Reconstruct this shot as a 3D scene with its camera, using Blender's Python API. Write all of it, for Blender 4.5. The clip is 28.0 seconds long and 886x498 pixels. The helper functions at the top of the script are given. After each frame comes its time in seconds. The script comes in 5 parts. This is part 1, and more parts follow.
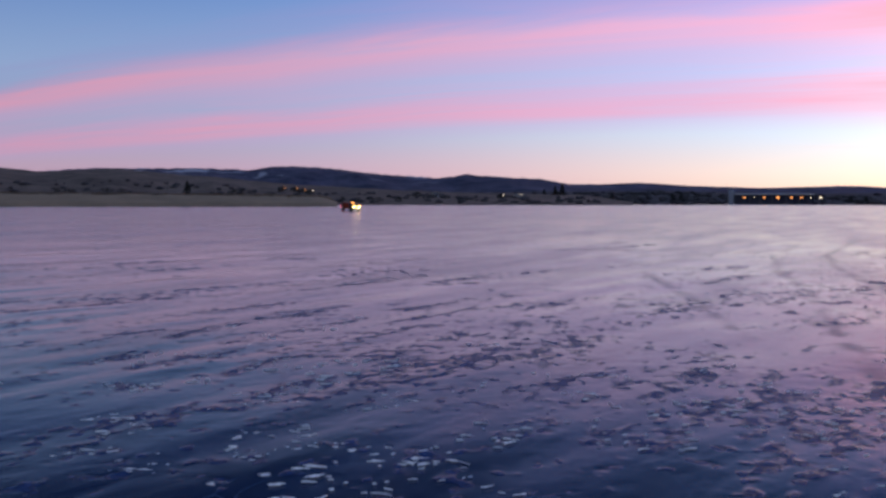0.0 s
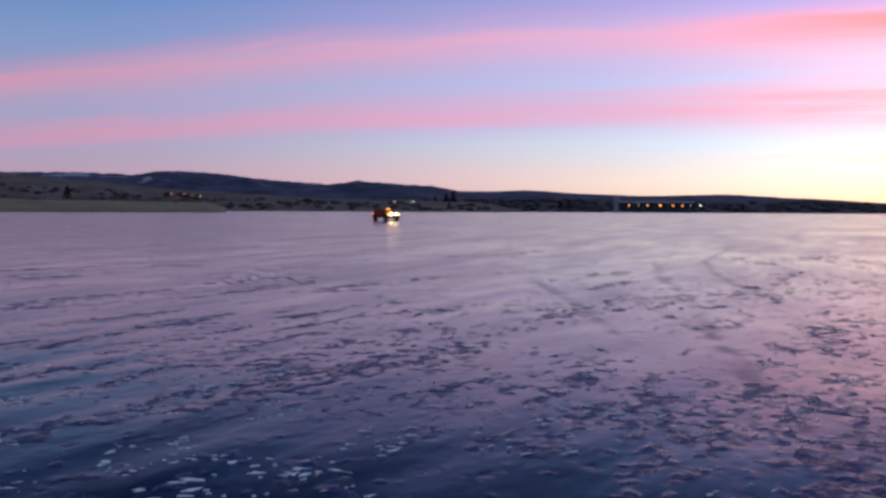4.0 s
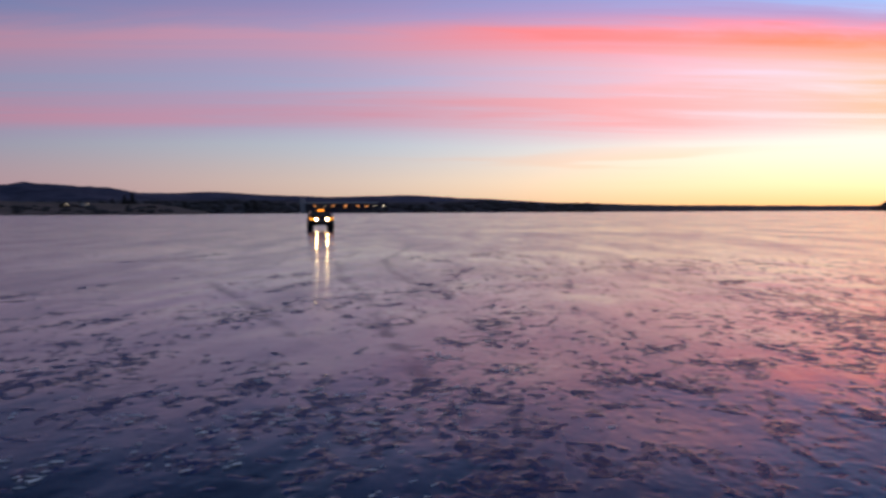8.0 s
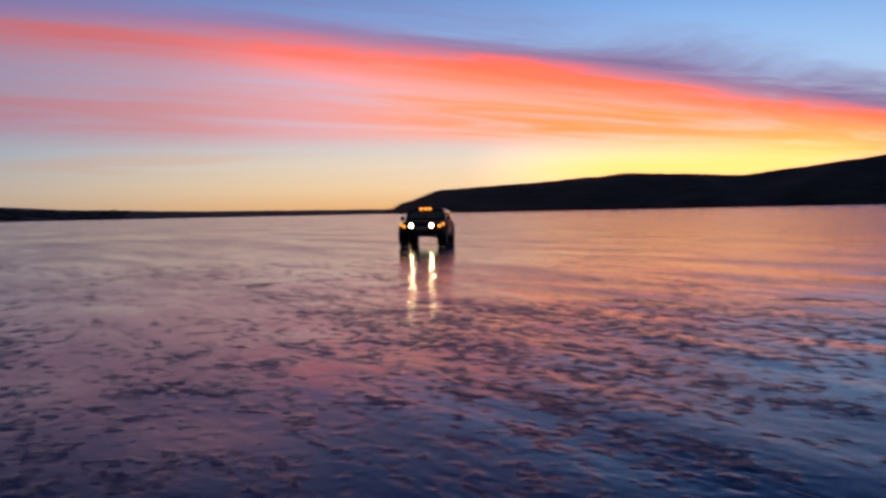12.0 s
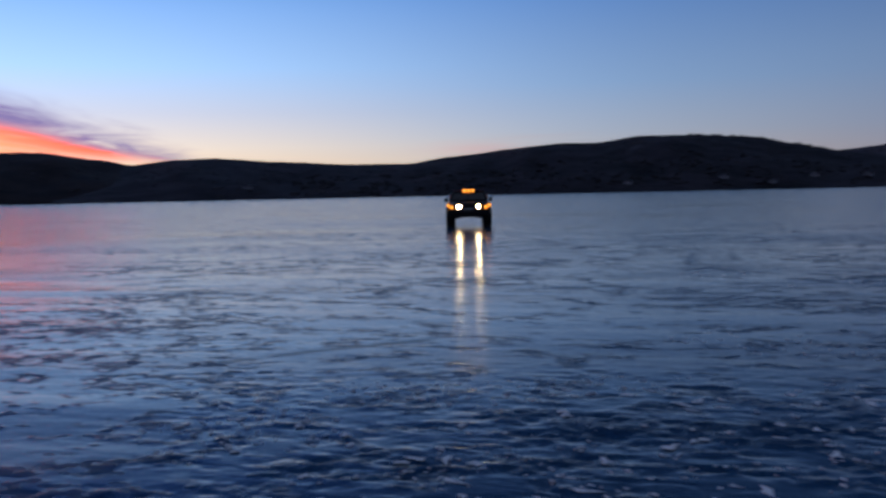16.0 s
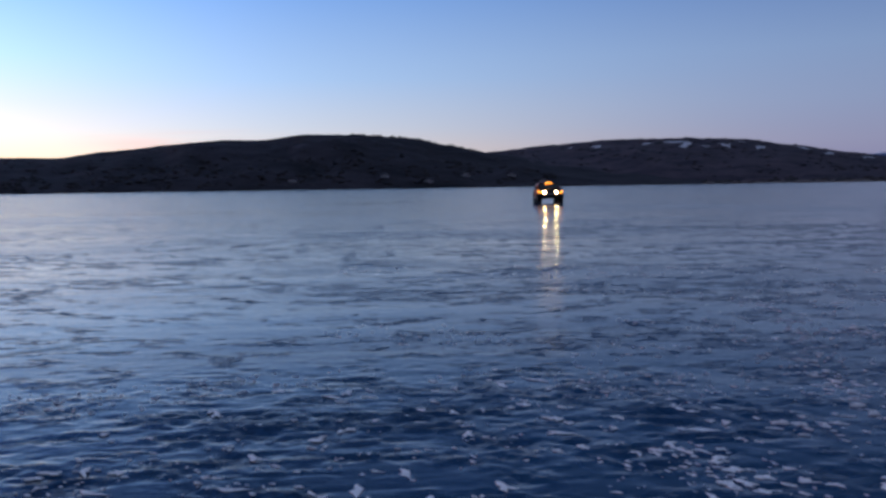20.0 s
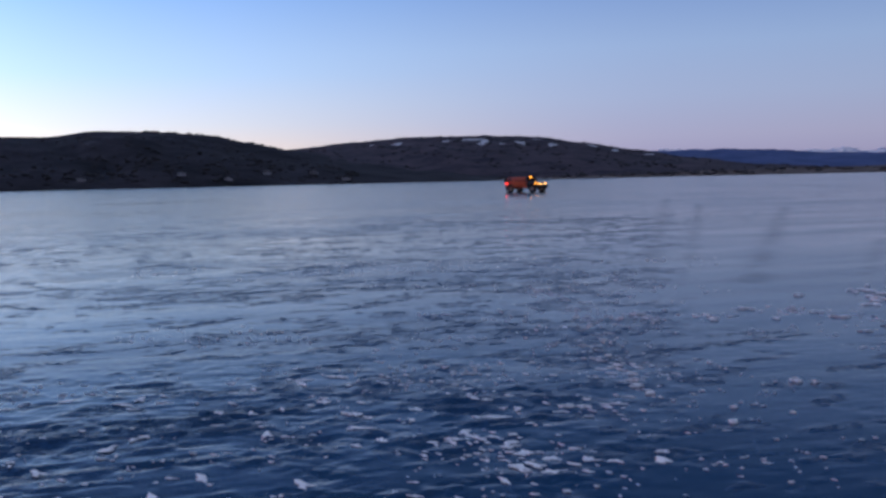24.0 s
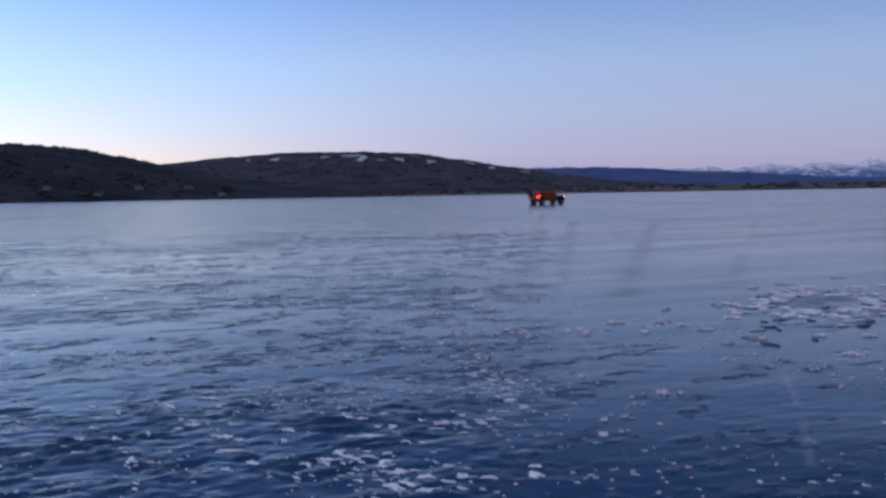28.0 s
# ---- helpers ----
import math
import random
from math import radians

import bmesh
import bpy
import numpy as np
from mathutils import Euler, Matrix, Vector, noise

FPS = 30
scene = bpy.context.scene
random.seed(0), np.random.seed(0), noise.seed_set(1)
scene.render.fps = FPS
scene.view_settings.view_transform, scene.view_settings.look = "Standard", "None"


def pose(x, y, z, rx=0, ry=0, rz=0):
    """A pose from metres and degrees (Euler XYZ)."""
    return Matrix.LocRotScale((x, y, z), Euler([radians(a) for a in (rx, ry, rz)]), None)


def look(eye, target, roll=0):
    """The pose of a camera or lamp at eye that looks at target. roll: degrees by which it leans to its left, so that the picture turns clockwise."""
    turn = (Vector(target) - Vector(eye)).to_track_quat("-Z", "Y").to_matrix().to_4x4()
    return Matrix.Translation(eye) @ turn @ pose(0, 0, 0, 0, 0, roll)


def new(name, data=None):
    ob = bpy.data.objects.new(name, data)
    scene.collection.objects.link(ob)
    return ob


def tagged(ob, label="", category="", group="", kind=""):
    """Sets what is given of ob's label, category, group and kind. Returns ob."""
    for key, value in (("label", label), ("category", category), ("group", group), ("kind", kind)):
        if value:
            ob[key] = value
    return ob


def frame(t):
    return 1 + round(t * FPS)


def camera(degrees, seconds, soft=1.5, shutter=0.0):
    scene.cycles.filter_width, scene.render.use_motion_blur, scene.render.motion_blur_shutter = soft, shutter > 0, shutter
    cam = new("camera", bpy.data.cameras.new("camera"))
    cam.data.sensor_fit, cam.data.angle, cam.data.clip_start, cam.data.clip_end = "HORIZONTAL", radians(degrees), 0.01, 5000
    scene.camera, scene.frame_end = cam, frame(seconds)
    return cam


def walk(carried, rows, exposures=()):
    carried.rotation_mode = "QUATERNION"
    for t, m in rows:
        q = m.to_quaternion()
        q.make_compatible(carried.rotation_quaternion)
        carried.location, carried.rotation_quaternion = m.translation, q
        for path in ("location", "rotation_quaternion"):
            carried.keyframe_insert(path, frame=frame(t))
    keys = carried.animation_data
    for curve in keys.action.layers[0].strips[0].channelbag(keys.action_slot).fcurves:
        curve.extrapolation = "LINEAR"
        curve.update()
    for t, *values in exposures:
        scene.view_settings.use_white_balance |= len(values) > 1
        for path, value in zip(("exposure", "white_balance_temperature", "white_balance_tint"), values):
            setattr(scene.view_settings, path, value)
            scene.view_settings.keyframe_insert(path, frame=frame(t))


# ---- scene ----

# Bearings are in degrees clockwise from +y, seen from the place where the camera turns.
EYE = 1.65


def at(bearing, distance, z=0.0):
    a = radians(bearing)
    return Vector((math.sin(a) * distance, math.cos(a) * distance, z))


def aimed(x, y, bearing, tilt, lean):
    eye = Vector((x, y, EYE))
    return look(eye, eye + at(bearing, math.cos(radians(tilt)), math.sin(radians(tilt))), lean)


cam = camera(49.26, 28.0, soft=2.9, shutter=0.8)
# seconds, x, y, bearing, tilt, lean
TURNING = [
    (0.0, -0.204, -0.042, 0.00, -2.70, 0.05),
    (0.5, -0.209, -0.040, 0.32, -2.70, 0.14),
    (1.0, -0.206, -0.025, 0.83, -2.67, 0.20),
    (1.5, -0.199, -0.037, 1.49, -2.62, 0.25),
    (2.0, -0.188, -0.026, 2.36, -2.56, 0.30),
    (2.5, -0.183, -0.015, 3.39, -2.49, 0.42),
    (3.0, -0.170, -0.002, 4.37, -2.40, 0.44),
    (3.5, -0.159, -0.004, 5.40, -2.34, 0.39),
    (5.5, -0.097, -0.017, 10.49, -2.17, -0.17),
    (6.0, -0.065, -0.003, 12.55, -2.16, -0.34),
    (6.5, -0.038, 0.004, 15.06, -2.16, -0.48),
    (7.0, -0.001, 0.020, 17.98, -2.16, -0.48),
    (7.5, 0.031, 0.081, 21.41, -2.22, -0.44),
    (8.0, 0.075, 0.133, 24.81, -2.22, -0.27),
    (8.5, 0.090, 0.168, 27.99, -2.22, -0.20),
    (9.0, 0.088, 0.155, 30.63, -2.24, -0.26),
    (9.5, 0.105, 0.157, 33.28, -2.23, -0.33),
    (10.0, 0.123, 0.138, 36.01, -2.19, -0.48),
    (10.5, 0.126, 0.105, 38.83, -2.08, -0.60),
    (11.0, 0.136, 0.101, 42.17, -2.07, -0.73),
    (11.5, 0.146, 0.048, 46.49, -2.10, -1.10),
    (12.0, 0.137, 0.010, 52.04, -2.21, -1.18),
    (12.5, 0.091, -0.028, 58.88, -2.31, -1.65),
    (13.0, 0.115, -0.061, 66.71, -2.49, -1.79),
    (13.5, 0.182, -0.077, 75.17, -2.78, -1.52),
    (15.5, 0.124, 0.084, 100.15, -3.29, -1.32),
    (16.0, 0.120, 0.056, 104.73, -3.24, -1.21),
    (16.5, 0.152, 0.028, 108.64, -3.27, -0.73),
    (17.0, 0.109, 0.012, 111.77, -3.17, -0.89),
    (17.5, 0.061, 0.017, 114.20, -3.14, -0.70),
    (18.0, 0.090, 0.000, 116.24, -3.18, -0.93),
    (18.5, 0.110, -0.033, 118.24, -3.31, -1.27),
    (19.0, 0.090, -0.048, 120.20, -3.48, -1.12),
    (19.5, 0.057, -0.049, 122.26, -3.61, -1.02),
    (20.0, 0.024, -0.040, 124.37, -3.71, -0.83),
    (20.5, -0.002, -0.031, 126.42, -3.82, -0.71),
    (21.0, -0.007, -0.038, 128.13, -3.92, -0.76),
    (21.5, -0.018, -0.050, 129.59, -4.03, -0.89),
    (23.5, -0.035, -0.063, 134.69, -4.14, -1.24),
    (24.0, -0.044, -0.055, 135.98, -4.07, -1.26),
    (24.5, -0.060, -0.055, 137.25, -3.98, -1.25),
    (25.0, -0.059, -0.050, 138.65, -3.92, -1.09),
    (25.5, -0.078, -0.057, 139.88, -3.84, -1.17),
    (26.0, -0.092, -0.049, 141.10, -3.75, -1.08),
    (26.5, -0.093, -0.050, 142.06, -3.66, -1.09),
    (27.0, -0.071, -0.067, 142.69, -3.55, -1.03),
    (27.5, -0.063, -0.090, 142.99, -3.39, -1.13),
    (28.0, -0.037, -0.114, 143.17, -3.25, -0.96),
]
walk(cam, [(t, aimed(x, y, b, p, l)) for t, x, y, b, p, l in TURNING],
     exposures=[(0.0, -0.11, 6450, 8), (3.0, -0.15, 6450, 8), (5.5, -0.36, 6600, 9), (8.0, -0.80, 6700, 8), (11.0, -1.43, 6400, 7), (13.5, -1.58, 5800, 7), (15.5, -1.34, 5750, 9),
                (17.0, -1.02, 5850, 9), (20.0, -0.46, 6200, 10), (23.0, -0.12, 6450, 10), (24.5, 0.05, 6550, 10), (26.0, 0.2, 6700, 10), (28.0, 0.2, 6650, 10)])


# ---- node helpers ----
def srgb(r, g, b):
    return [((c / 255 + 0.055) / 1.055) ** 2.4 if c > 10 else c / 255 / 12.92 for c in (r, g, b)] + [1]


class Net:
    """A short way to write a node tree."""

    def __init__(self, tree):
        self.tree = tree
        tree.nodes.clear()

    def node(self, kind):
        return self.tree.nodes.new(kind)

    def put(self, socket, value):
        if isinstance(value, bpy.types.NodeSocket):
            self.tree.links.new(value, socket)
        else:
            socket.default_value = value

    def m(self, op, *args, clamp=False):
        n = self.node("ShaderNodeMath")
        n.operation, n.use_clamp = op, clamp
        for i, a in enumerate(args):
            self.put(n.inputs[i], a)
        return n.outputs[0]

    def step(self, v, a, b):
        n = self.node("ShaderNodeMapRange")
        n.interpolation_type = "SMOOTHSTEP"
        self.put(n.inputs[0], v)
        n.inputs[1].default_value, n.inputs[2].default_value = a, b
        return n.outputs[0]

    def bell(self, v, centre, width):
        d = self.m("DIVIDE", self.m("SUBTRACT", v, centre), width)
        return self.m("POWER", 2.718, self.m("MULTIPLY", self.m("MULTIPLY", d, d), -1.0))

    def mix(self, f, a, b):
        n = self.node("ShaderNodeMix")
        n.data_type = "RGBA"
        self.put(n.inputs[0], f)
        self.put(n.inputs[6], a)
        self.put(n.inputs[7], b)
        return n.outputs[2]

    def ramp(self, v, stops):
        n = self.node("ShaderNodeValToRGB")
        self.put(n.inputs[0], v)
        e = n.color_ramp.elements
        while len(e) < len(stops):
            e.new(0.5)
        for el, (p, c) in zip(e, stops):
            el.position, el.color = p, c
        return n.outputs[0]

    def noise(self, vector, scale, detail=4.0, rough=0.55, warp=0.0):
        n = self.node("ShaderNodeTexNoise")
        if vector is not None:
            self.put(n.inputs["Vector"], vector)
        n.inputs["Scale"].default_value, n.inputs["Detail"].default_value = scale, detail
        n.inputs["Roughness"].default_value, n.inputs["Distortion"].default_value = rough, warp
        return n.outputs[0]

    def grained(self, vector, turn, long):
        """Space drawn out along one direction of the ground."""
        n = self.node("ShaderNodeMapping")
        n.vector_type = "TEXTURE"
        self.put(n.inputs[0], vector)
        n.inputs[2].default_value, n.inputs[3].default_value = (0, 0, radians(turn)), (long, 1, 1)
        return n.outputs[0]

    def mapped(self, vector, scale=(1, 1, 1), turn=0.0, shift=(0, 0, 0)):
        n = self.node("ShaderNodeMapping")
        self.put(n.inputs[0], vector)
        n.inputs[1].default_value, n.inputs[2].default_value, n.inputs[3].default_value = shift, (0, 0, radians(turn)), scale
        return n.outputs[0]


# ---- sky at dusk ----
SUN_BEARING = 67.0
# the cloud deck's edge on a flat sheet one unit overhead: east, north
DECK_EDGE = [(-12, 17.0), (-8, 12.6), (-4, 8.9), (-1.4, 6.75), (0, 5.85), (2.3, 4.72), (3.6, 4.2), (5, 3.92), (7.5, 3.52), (10, 3.15), (14, 2.5), (19, 1.9), (24, 1.3), (28, 0.7)]


def make_sky():
    world = bpy.data.worlds.new("dusk_sky")
    scene.world = world
    world.use_nodes = True
    g = Net(world.node_tree)
    way = g.node("ShaderNodeTexCoord").outputs["Generated"]
    sep = g.node("ShaderNodeSeparateXYZ")
    g.put(sep.inputs[0], way)
    x, y, z = sep.outputs
    zp = g.m("MAXIMUM", z, 0.0)
    flat = g.m("SQRT", g.m("ADD", g.m("MULTIPLY", x, x), g.m("MULTIPLY", y, y)))
    sx, sy = math.sin(radians(SUN_BEARING)), math.cos(radians(SUN_BEARING))
    s = g.m("DIVIDE", g.m("ADD", g.m("MULTIPLY", x, sx), g.m("MULTIPLY", y, sy)), g.m("MAXIMUM", flat, 0.001))
    # clear sky: towards the sunset, across it, away from it, opposite
    glow = g.ramp(zp, [(0.0, srgb(246, 178, 108)), (0.025, srgb(253, 214, 166)), (0.05, srgb(244, 220, 194)), (0.085, srgb(208, 206, 214)), (0.13, srgb(174, 206, 242)),
                       (0.21, srgb(124, 168, 226)), (0.28, srgb(54, 98, 182)), (0.5, srgb(66, 108, 192)), (0.65, srgb(84, 122, 194)), (0.85, srgb(186, 202, 238)), (1.0, srgb(200, 212, 242))])
    side = g.ramp(zp, [(0.0, srgb(238, 200, 168)), (0.03, srgb(234, 216, 202)), (0.06, srgb(206, 212, 224)), (0.11, srgb(170, 200, 238)),
                       (0.2, srgb(122, 166, 230)), (0.28, srgb(64, 98, 156)), (0.5, srgb(74, 106, 162)), (0.65, srgb(90, 120, 176)), (0.85, srgb(186, 202, 238)), (1.0, srgb(200, 212, 242))])
    away = g.ramp(zp, [(0.0, srgb(158, 152, 190)), (0.04, srgb(170, 172, 206)), (0.08, srgb(164, 180, 218)), (0.13, srgb(154, 180, 224)),
                       (0.2, srgb(120, 154, 214)), (0.28, srgb(58, 97, 154)), (0.5, srgb(72, 108, 164)), (0.65, srgb(90, 122, 178)), (0.85, srgb(186, 202, 238)), (1.0, srgb(200, 212, 242))])
    back = g.ramp(zp, [(0.0, srgb(85, 95, 130)), (0.12, srgb(120, 115, 150)), (0.3, srgb(80, 105, 165)), (0.5, srgb(70, 108, 180)), (0.65, srgb(84, 122, 194)), (0.85, srgb(186, 202, 238)), (1.0, srgb(200, 212, 242))])
    clear = g.mix(g.step(s, -0.15, -0.9), g.mix(g.step(s, 0.74, 0.12), g.mix(g.step(s, 0.66, 0.985), side, glow), away), back)
    rosy = g.m("MULTIPLY", g.m("MULTIPLY", g.step(y, 0.35, 0.9), g.step(s, 0.85, 0.3)), g.bell(z, 0.02, 0.04))
    clear = g.mix(g.m("MULTIPLY", rosy, 0.45), clear, srgb(240, 176, 190))
    # cloud layer as a flat sheet far overhead: bands lie across it
    zc = g.m("MAXIMUM", z, 0.02)
    u, v = g.m("DIVIDE", x, zc), g.m("DIVIDE", y, zc)
    # the deck ends along one line across the sky; everything in it lies alongside that line
    shore = g.node("ShaderNodeValToRGB")
    g.put(shore.inputs[0], g.m("DIVIDE", g.m("ADD", u, 12.0), 40.0))
    shore.color_ramp.interpolation = "B_SPLINE"
    e = shore.color_ramp.elements
    line = DECK_EDGE
    while len(e) < len(line):
        e.new(0.5)
    for el, (k, h) in zip(e, line):
        el.position, el.color = (k + 12) / 40, (h / 20, h / 20, h / 20, 1)
    behind = g.m("SUBTRACT", v, g.m("MULTIPLY", shore.outputs[0], 20.0))
    plane = g.node("ShaderNodeCombineXYZ")
    g.put(plane.inputs[0], u)
    g.put(plane.inputs[1], behind)
    wisps = g.noise(g.mapped(plane.outputs[0], (0.26, 0.85, 1)), 1.0, 9.0, 0.64, 0.9)
    streaks = g.noise(g.mapped(plane.outputs[0], (0.30, 3.0, 1), -3, (2, 7, 0)), 1.0, 6.0, 0.6, 0.5)
    drift = g.noise(g.mapped(plane.outputs[0], (0.16, 0.30, 1), shift=(3, 1, 0)), 1.0, 2.0)
    stir = g.m("ADD", g.m("MULTIPLY", g.m("SUBTRACT", drift, 0.5), 0.9), g.m("MULTIPLY", g.m("SUBTRACT", wisps, 0.5), 1.3))
    d = g.m("ADD", g.m("ADD", behind, 0.4), stir)
    texture = g.m("ADD", g.m("MULTIPLY", wisps, 0.9), g.m("ADD", 0.105, g.m("MULTIPLY", streaks, 0.34)))
    ends = g.m("MULTIPLY", g.step(u, 30.0, 19.0), g.step(zp, 0.25, 0.20))
    sunward = g.step(u, 1.0, 7.0)
    near_sun = g.step(s, 0.45, 0.985)
    # salmon or lavender sheet, thin in the middle, ragged towards the horizon
    far_side = g.m("SUBTRACT", d, g.m("MULTIPLY", g.step(u, 7.0, 13.0), -2.6))
    sheet = g.m("MULTIPLY", g.m("MULTIPLY", g.step(d, -0.3, 0.7), g.step(far_side, 10.5, 5.0)), ends)
    thin = g.m("MULTIPLY", g.bell(d, 2.7, 1.0), g.m("SUBTRACT", 1.0, sunward))
    density = g.m("SUBTRACT", g.m("ADD", g.m("MULTIPLY", g.m("SUBTRACT", texture, 0.73), g.m("ADD", 1.2, g.m("MULTIPLY", sunward, 0.4))), g.m("ADD", 0.86, g.m("MULTIPLY", sunward, 0.04))), g.m("MULTIPLY", thin, 0.34))
    haze = g.mix(g.step(s, 0.91, 0.995), g.mix(g.step(s, 0.55, 0.93), srgb(200, 172, 212), srgb(236, 162, 164)), srgb(250, 142, 84))
    sky = g.mix(g.m("MULTIPLY", sheet, density, clamp=True), clear, haze)
    # the two lit bands: the deck's own edge and a second one behind it
    lit = g.mix(g.step(s, 0.55, 0.97), srgb(236, 164, 194), srgb(255, 96, 70))
    crest = g.m("MULTIPLY", g.m("MULTIPLY", g.step(d, -0.6, 0.6), g.step(d, 1.9, 0.6)), ends)
    second = g.m("MULTIPLY", g.m("MULTIPLY", g.step(d, 3.0, 5.4), g.step(d, 7.6, 6.0)), g.m("MULTIPLY", g.step(u, 6.5, 1.5), g.step(u, -14.0, -5.0)))
    band = g.m("MULTIPLY", crest, g.m("ADD", g.m("ADD", 0.36, g.m("MULTIPLY", near_sun, 0.34)), g.m("MULTIPLY", g.m("SUBTRACT", texture, 0.6), 1.5)), clamp=True)
    sky = g.mix(g.m("MULTIPLY", second, g.m("ADD", 0.46, g.m("MULTIPLY", g.m("SUBTRACT", texture, 0.7), 1.4)), clamp=True), sky, g.mix(near_sun, srgb(234, 164, 194), srgb(225, 120, 118)))
    sky = g.mix(band, sky, lit)
    # unlit grey-mauve cloud before the edge
    veil = g.m("MULTIPLY", g.m("MULTIPLY", g.step(d, -1.7, -0.1), g.step(d, 0.6, -0.1)), g.m("MULTIPLY", g.m("ADD", 0.4, g.m("MULTIPLY", g.step(u, -2.0, 3.0), 0.6)), ends))
    sky = g.mix(g.m("MULTIPLY", veil, g.m("ADD", 0.72, g.m("MULTIPLY", g.m("SUBTRACT", wisps, 0.5), 2.4)), clamp=True), sky, g.mix(g.step(u, 1.5, 5.5), srgb(160, 152, 208), srgb(124, 112, 158)))
    # thin streaks low over the horizon
    low = g.m("MULTIPLY", g.m("MULTIPLY", g.bell(z, 0.050, 0.016), g.step(s, 0.60, 0.9)), g.step(g.noise(g.mapped(way, (3, 3, 60)), 1.0, 3.0, 0.5, 0.3), 0.56, 0.68))
    sky = g.mix(g.m("MULTIPLY", low, 0.28), sky, srgb(250, 170, 120))
    wisp = g.m("MULTIPLY", g.bell(g.m("DIVIDE", x, g.m("MAXIMUM", flat, 0.001)), math.sin(radians(107)), 0.012), g.m("MULTIPLY", g.step(y, 0.0, -0.1), g.bell(z, 0.046, 0.006)))
    sky = g.mix(g.m("MULTIPLY", wisp, 0.35), sky, srgb(245, 180, 175))
    # bright low glow where the sun went down
    fire = g.m("MULTIPLY", g.step(s, 0.970, 1.0), g.bell(z, 0.040, 0.025))
    sky = g.mix(g.m("MULTIPLY", fire, 0.8), sky, srgb(255, 168, 54))
    # the whole sky is brightest round the sunset
    near = g.m("POWER", g.m("MULTIPLY", g.m("ADD", s, 1.0), 0.5), 3.6)
    blaze = g.m("ADD", g.m("MULTIPLY", g.m("MULTIPLY", g.m("ADD", g.m("MULTIPLY", band, g.step(d, 0.0, 0.7)), g.m("MULTIPLY", g.m("MULTIPLY", sheet, g.step(d, 0.3, 1.2)), 0.4)), g.step(s, 0.84, 0.985)), 0.65), g.m("MULTIPLY", fire, 0.9))
    bg = g.node("ShaderNodeBackground")
    g.put(bg.inputs[0], sky)
    lift = g.m("SUBTRACT", g.m("MULTIPLY", g.m("MULTIPLY", near, g.m("SUBTRACT", 1.0, g.m("MULTIPLY", g.step(zp, 0.2, 0.36), 0.6))), 1.55), 0.3)
    lift = g.m("ADD", lift, g.m("MULTIPLY", g.m("MULTIPLY", g.step(s, 0.6, 0.95), 0.3), g.step(zp, 0.26, 0.18)))
    # higher up it falls off faster away from the sunset
    fall = g.m("MULTIPLY", g.m("MULTIPLY", g.step(zp, 0.20, 0.33), g.step(zp, 0.85, 0.5)), g.m("SUBTRACT", g.m("MINIMUM", g.m("SUBTRACT", g.m("MULTIPLY", g.m("MAXIMUM", s, -0.3), 1.6), 1.35), g.m("SUBTRACT", g.m("MULTIPLY", g.m("MAXIMUM", s, -0.3), 2.2), 1.64)), g.m("ADD", g.m("MULTIPLY", g.step(y, 0.1, 0.7), 0.65), g.m("MULTIPLY", g.m("MULTIPLY", g.step(x, 0.35, -0.1), g.step(y, 0.0, 0.3)), 0.5))))
    g.put(bg.inputs[1], g.m("MULTIPLY", g.m("ADD", 1.0, blaze), g.m("POWER", 2.0, g.m("ADD", lift, fall))))
    # faint scattered twilight of the upper air
    air = g.node("ShaderNodeTexSky")
    air.sky_type, air.sun_disc, air.sun_elevation, air.sun_rotation = "NISHITA", False, radians(0.5), radians(SUN_BEARING)
    bg2 = g.node("ShaderNodeBackground")
    g.put(bg2.inputs[0], air.outputs[0])
    bg2.inputs[1].default_value = 0.02
    both = g.node("ShaderNodeAddShader")
    g.put(both.inputs[0], bg.outputs[0])
    g.put(both.inputs[1], bg2.outputs[0])
    g.put(g.node("ShaderNodeOutputWorld").inputs[0], both.outputs[0])


make_sky()


# ---- materials ----
def material(name, colours, scale=4.0, rough=0.6, metal=0.0, bump=0.0, detail=4.0, stretch=(1, 1, 1), ior=1.45, emit=None, power=0.0, coat=0.0):
    mat = bpy.data.materials.new(name)
    mat.use_nodes = True
    g = Net(mat.node_tree)
    bs = g.node("ShaderNodeBsdfPrincipled")
    g.put(g.node("ShaderNodeOutputMaterial").inputs[0], bs.outputs[0])
    co = g.mapped(g.node("ShaderNodeTexCoord").outputs["Object"], stretch)
    big, fine = g.noise(co, scale, detail), g.noise(co, scale * 7.3, 3.0)
    both = g.m("ADD", g.m("MULTIPLY", big, 0.65), g.m("MULTIPLY", fine, 0.35))
    n = len(colours)
    g.put(bs.inputs["Base Color"], g.ramp(both, [(0.3 + 0.4 * i / max(n - 1, 1), (*c, 1)) for i, c in enumerate(colours)]))
    g.put(bs.inputs["Roughness"], g.m("ADD", rough - 0.08, g.m("MULTIPLY", fine, 0.16)))
    bs.inputs["Metallic"].default_value, bs.inputs["IOR"].default_value = metal, ior
    bs.inputs["Coat Weight"].default_value = coat
    if bump:
        b = g.node("ShaderNodeBump")
        b.inputs["Distance"].default_value = bump
        b.inputs["Strength"].default_value = 0.6
        g.put(b.inputs["Height"], both)
        g.put(bs.inputs["Normal"], b.outputs[0])
    if emit:
        bs.inputs["Emission Color"].default_value = (*emit, 1)
        bs.inputs["Emission Strength"].default_value = power
    return mat


WIND = 60.0


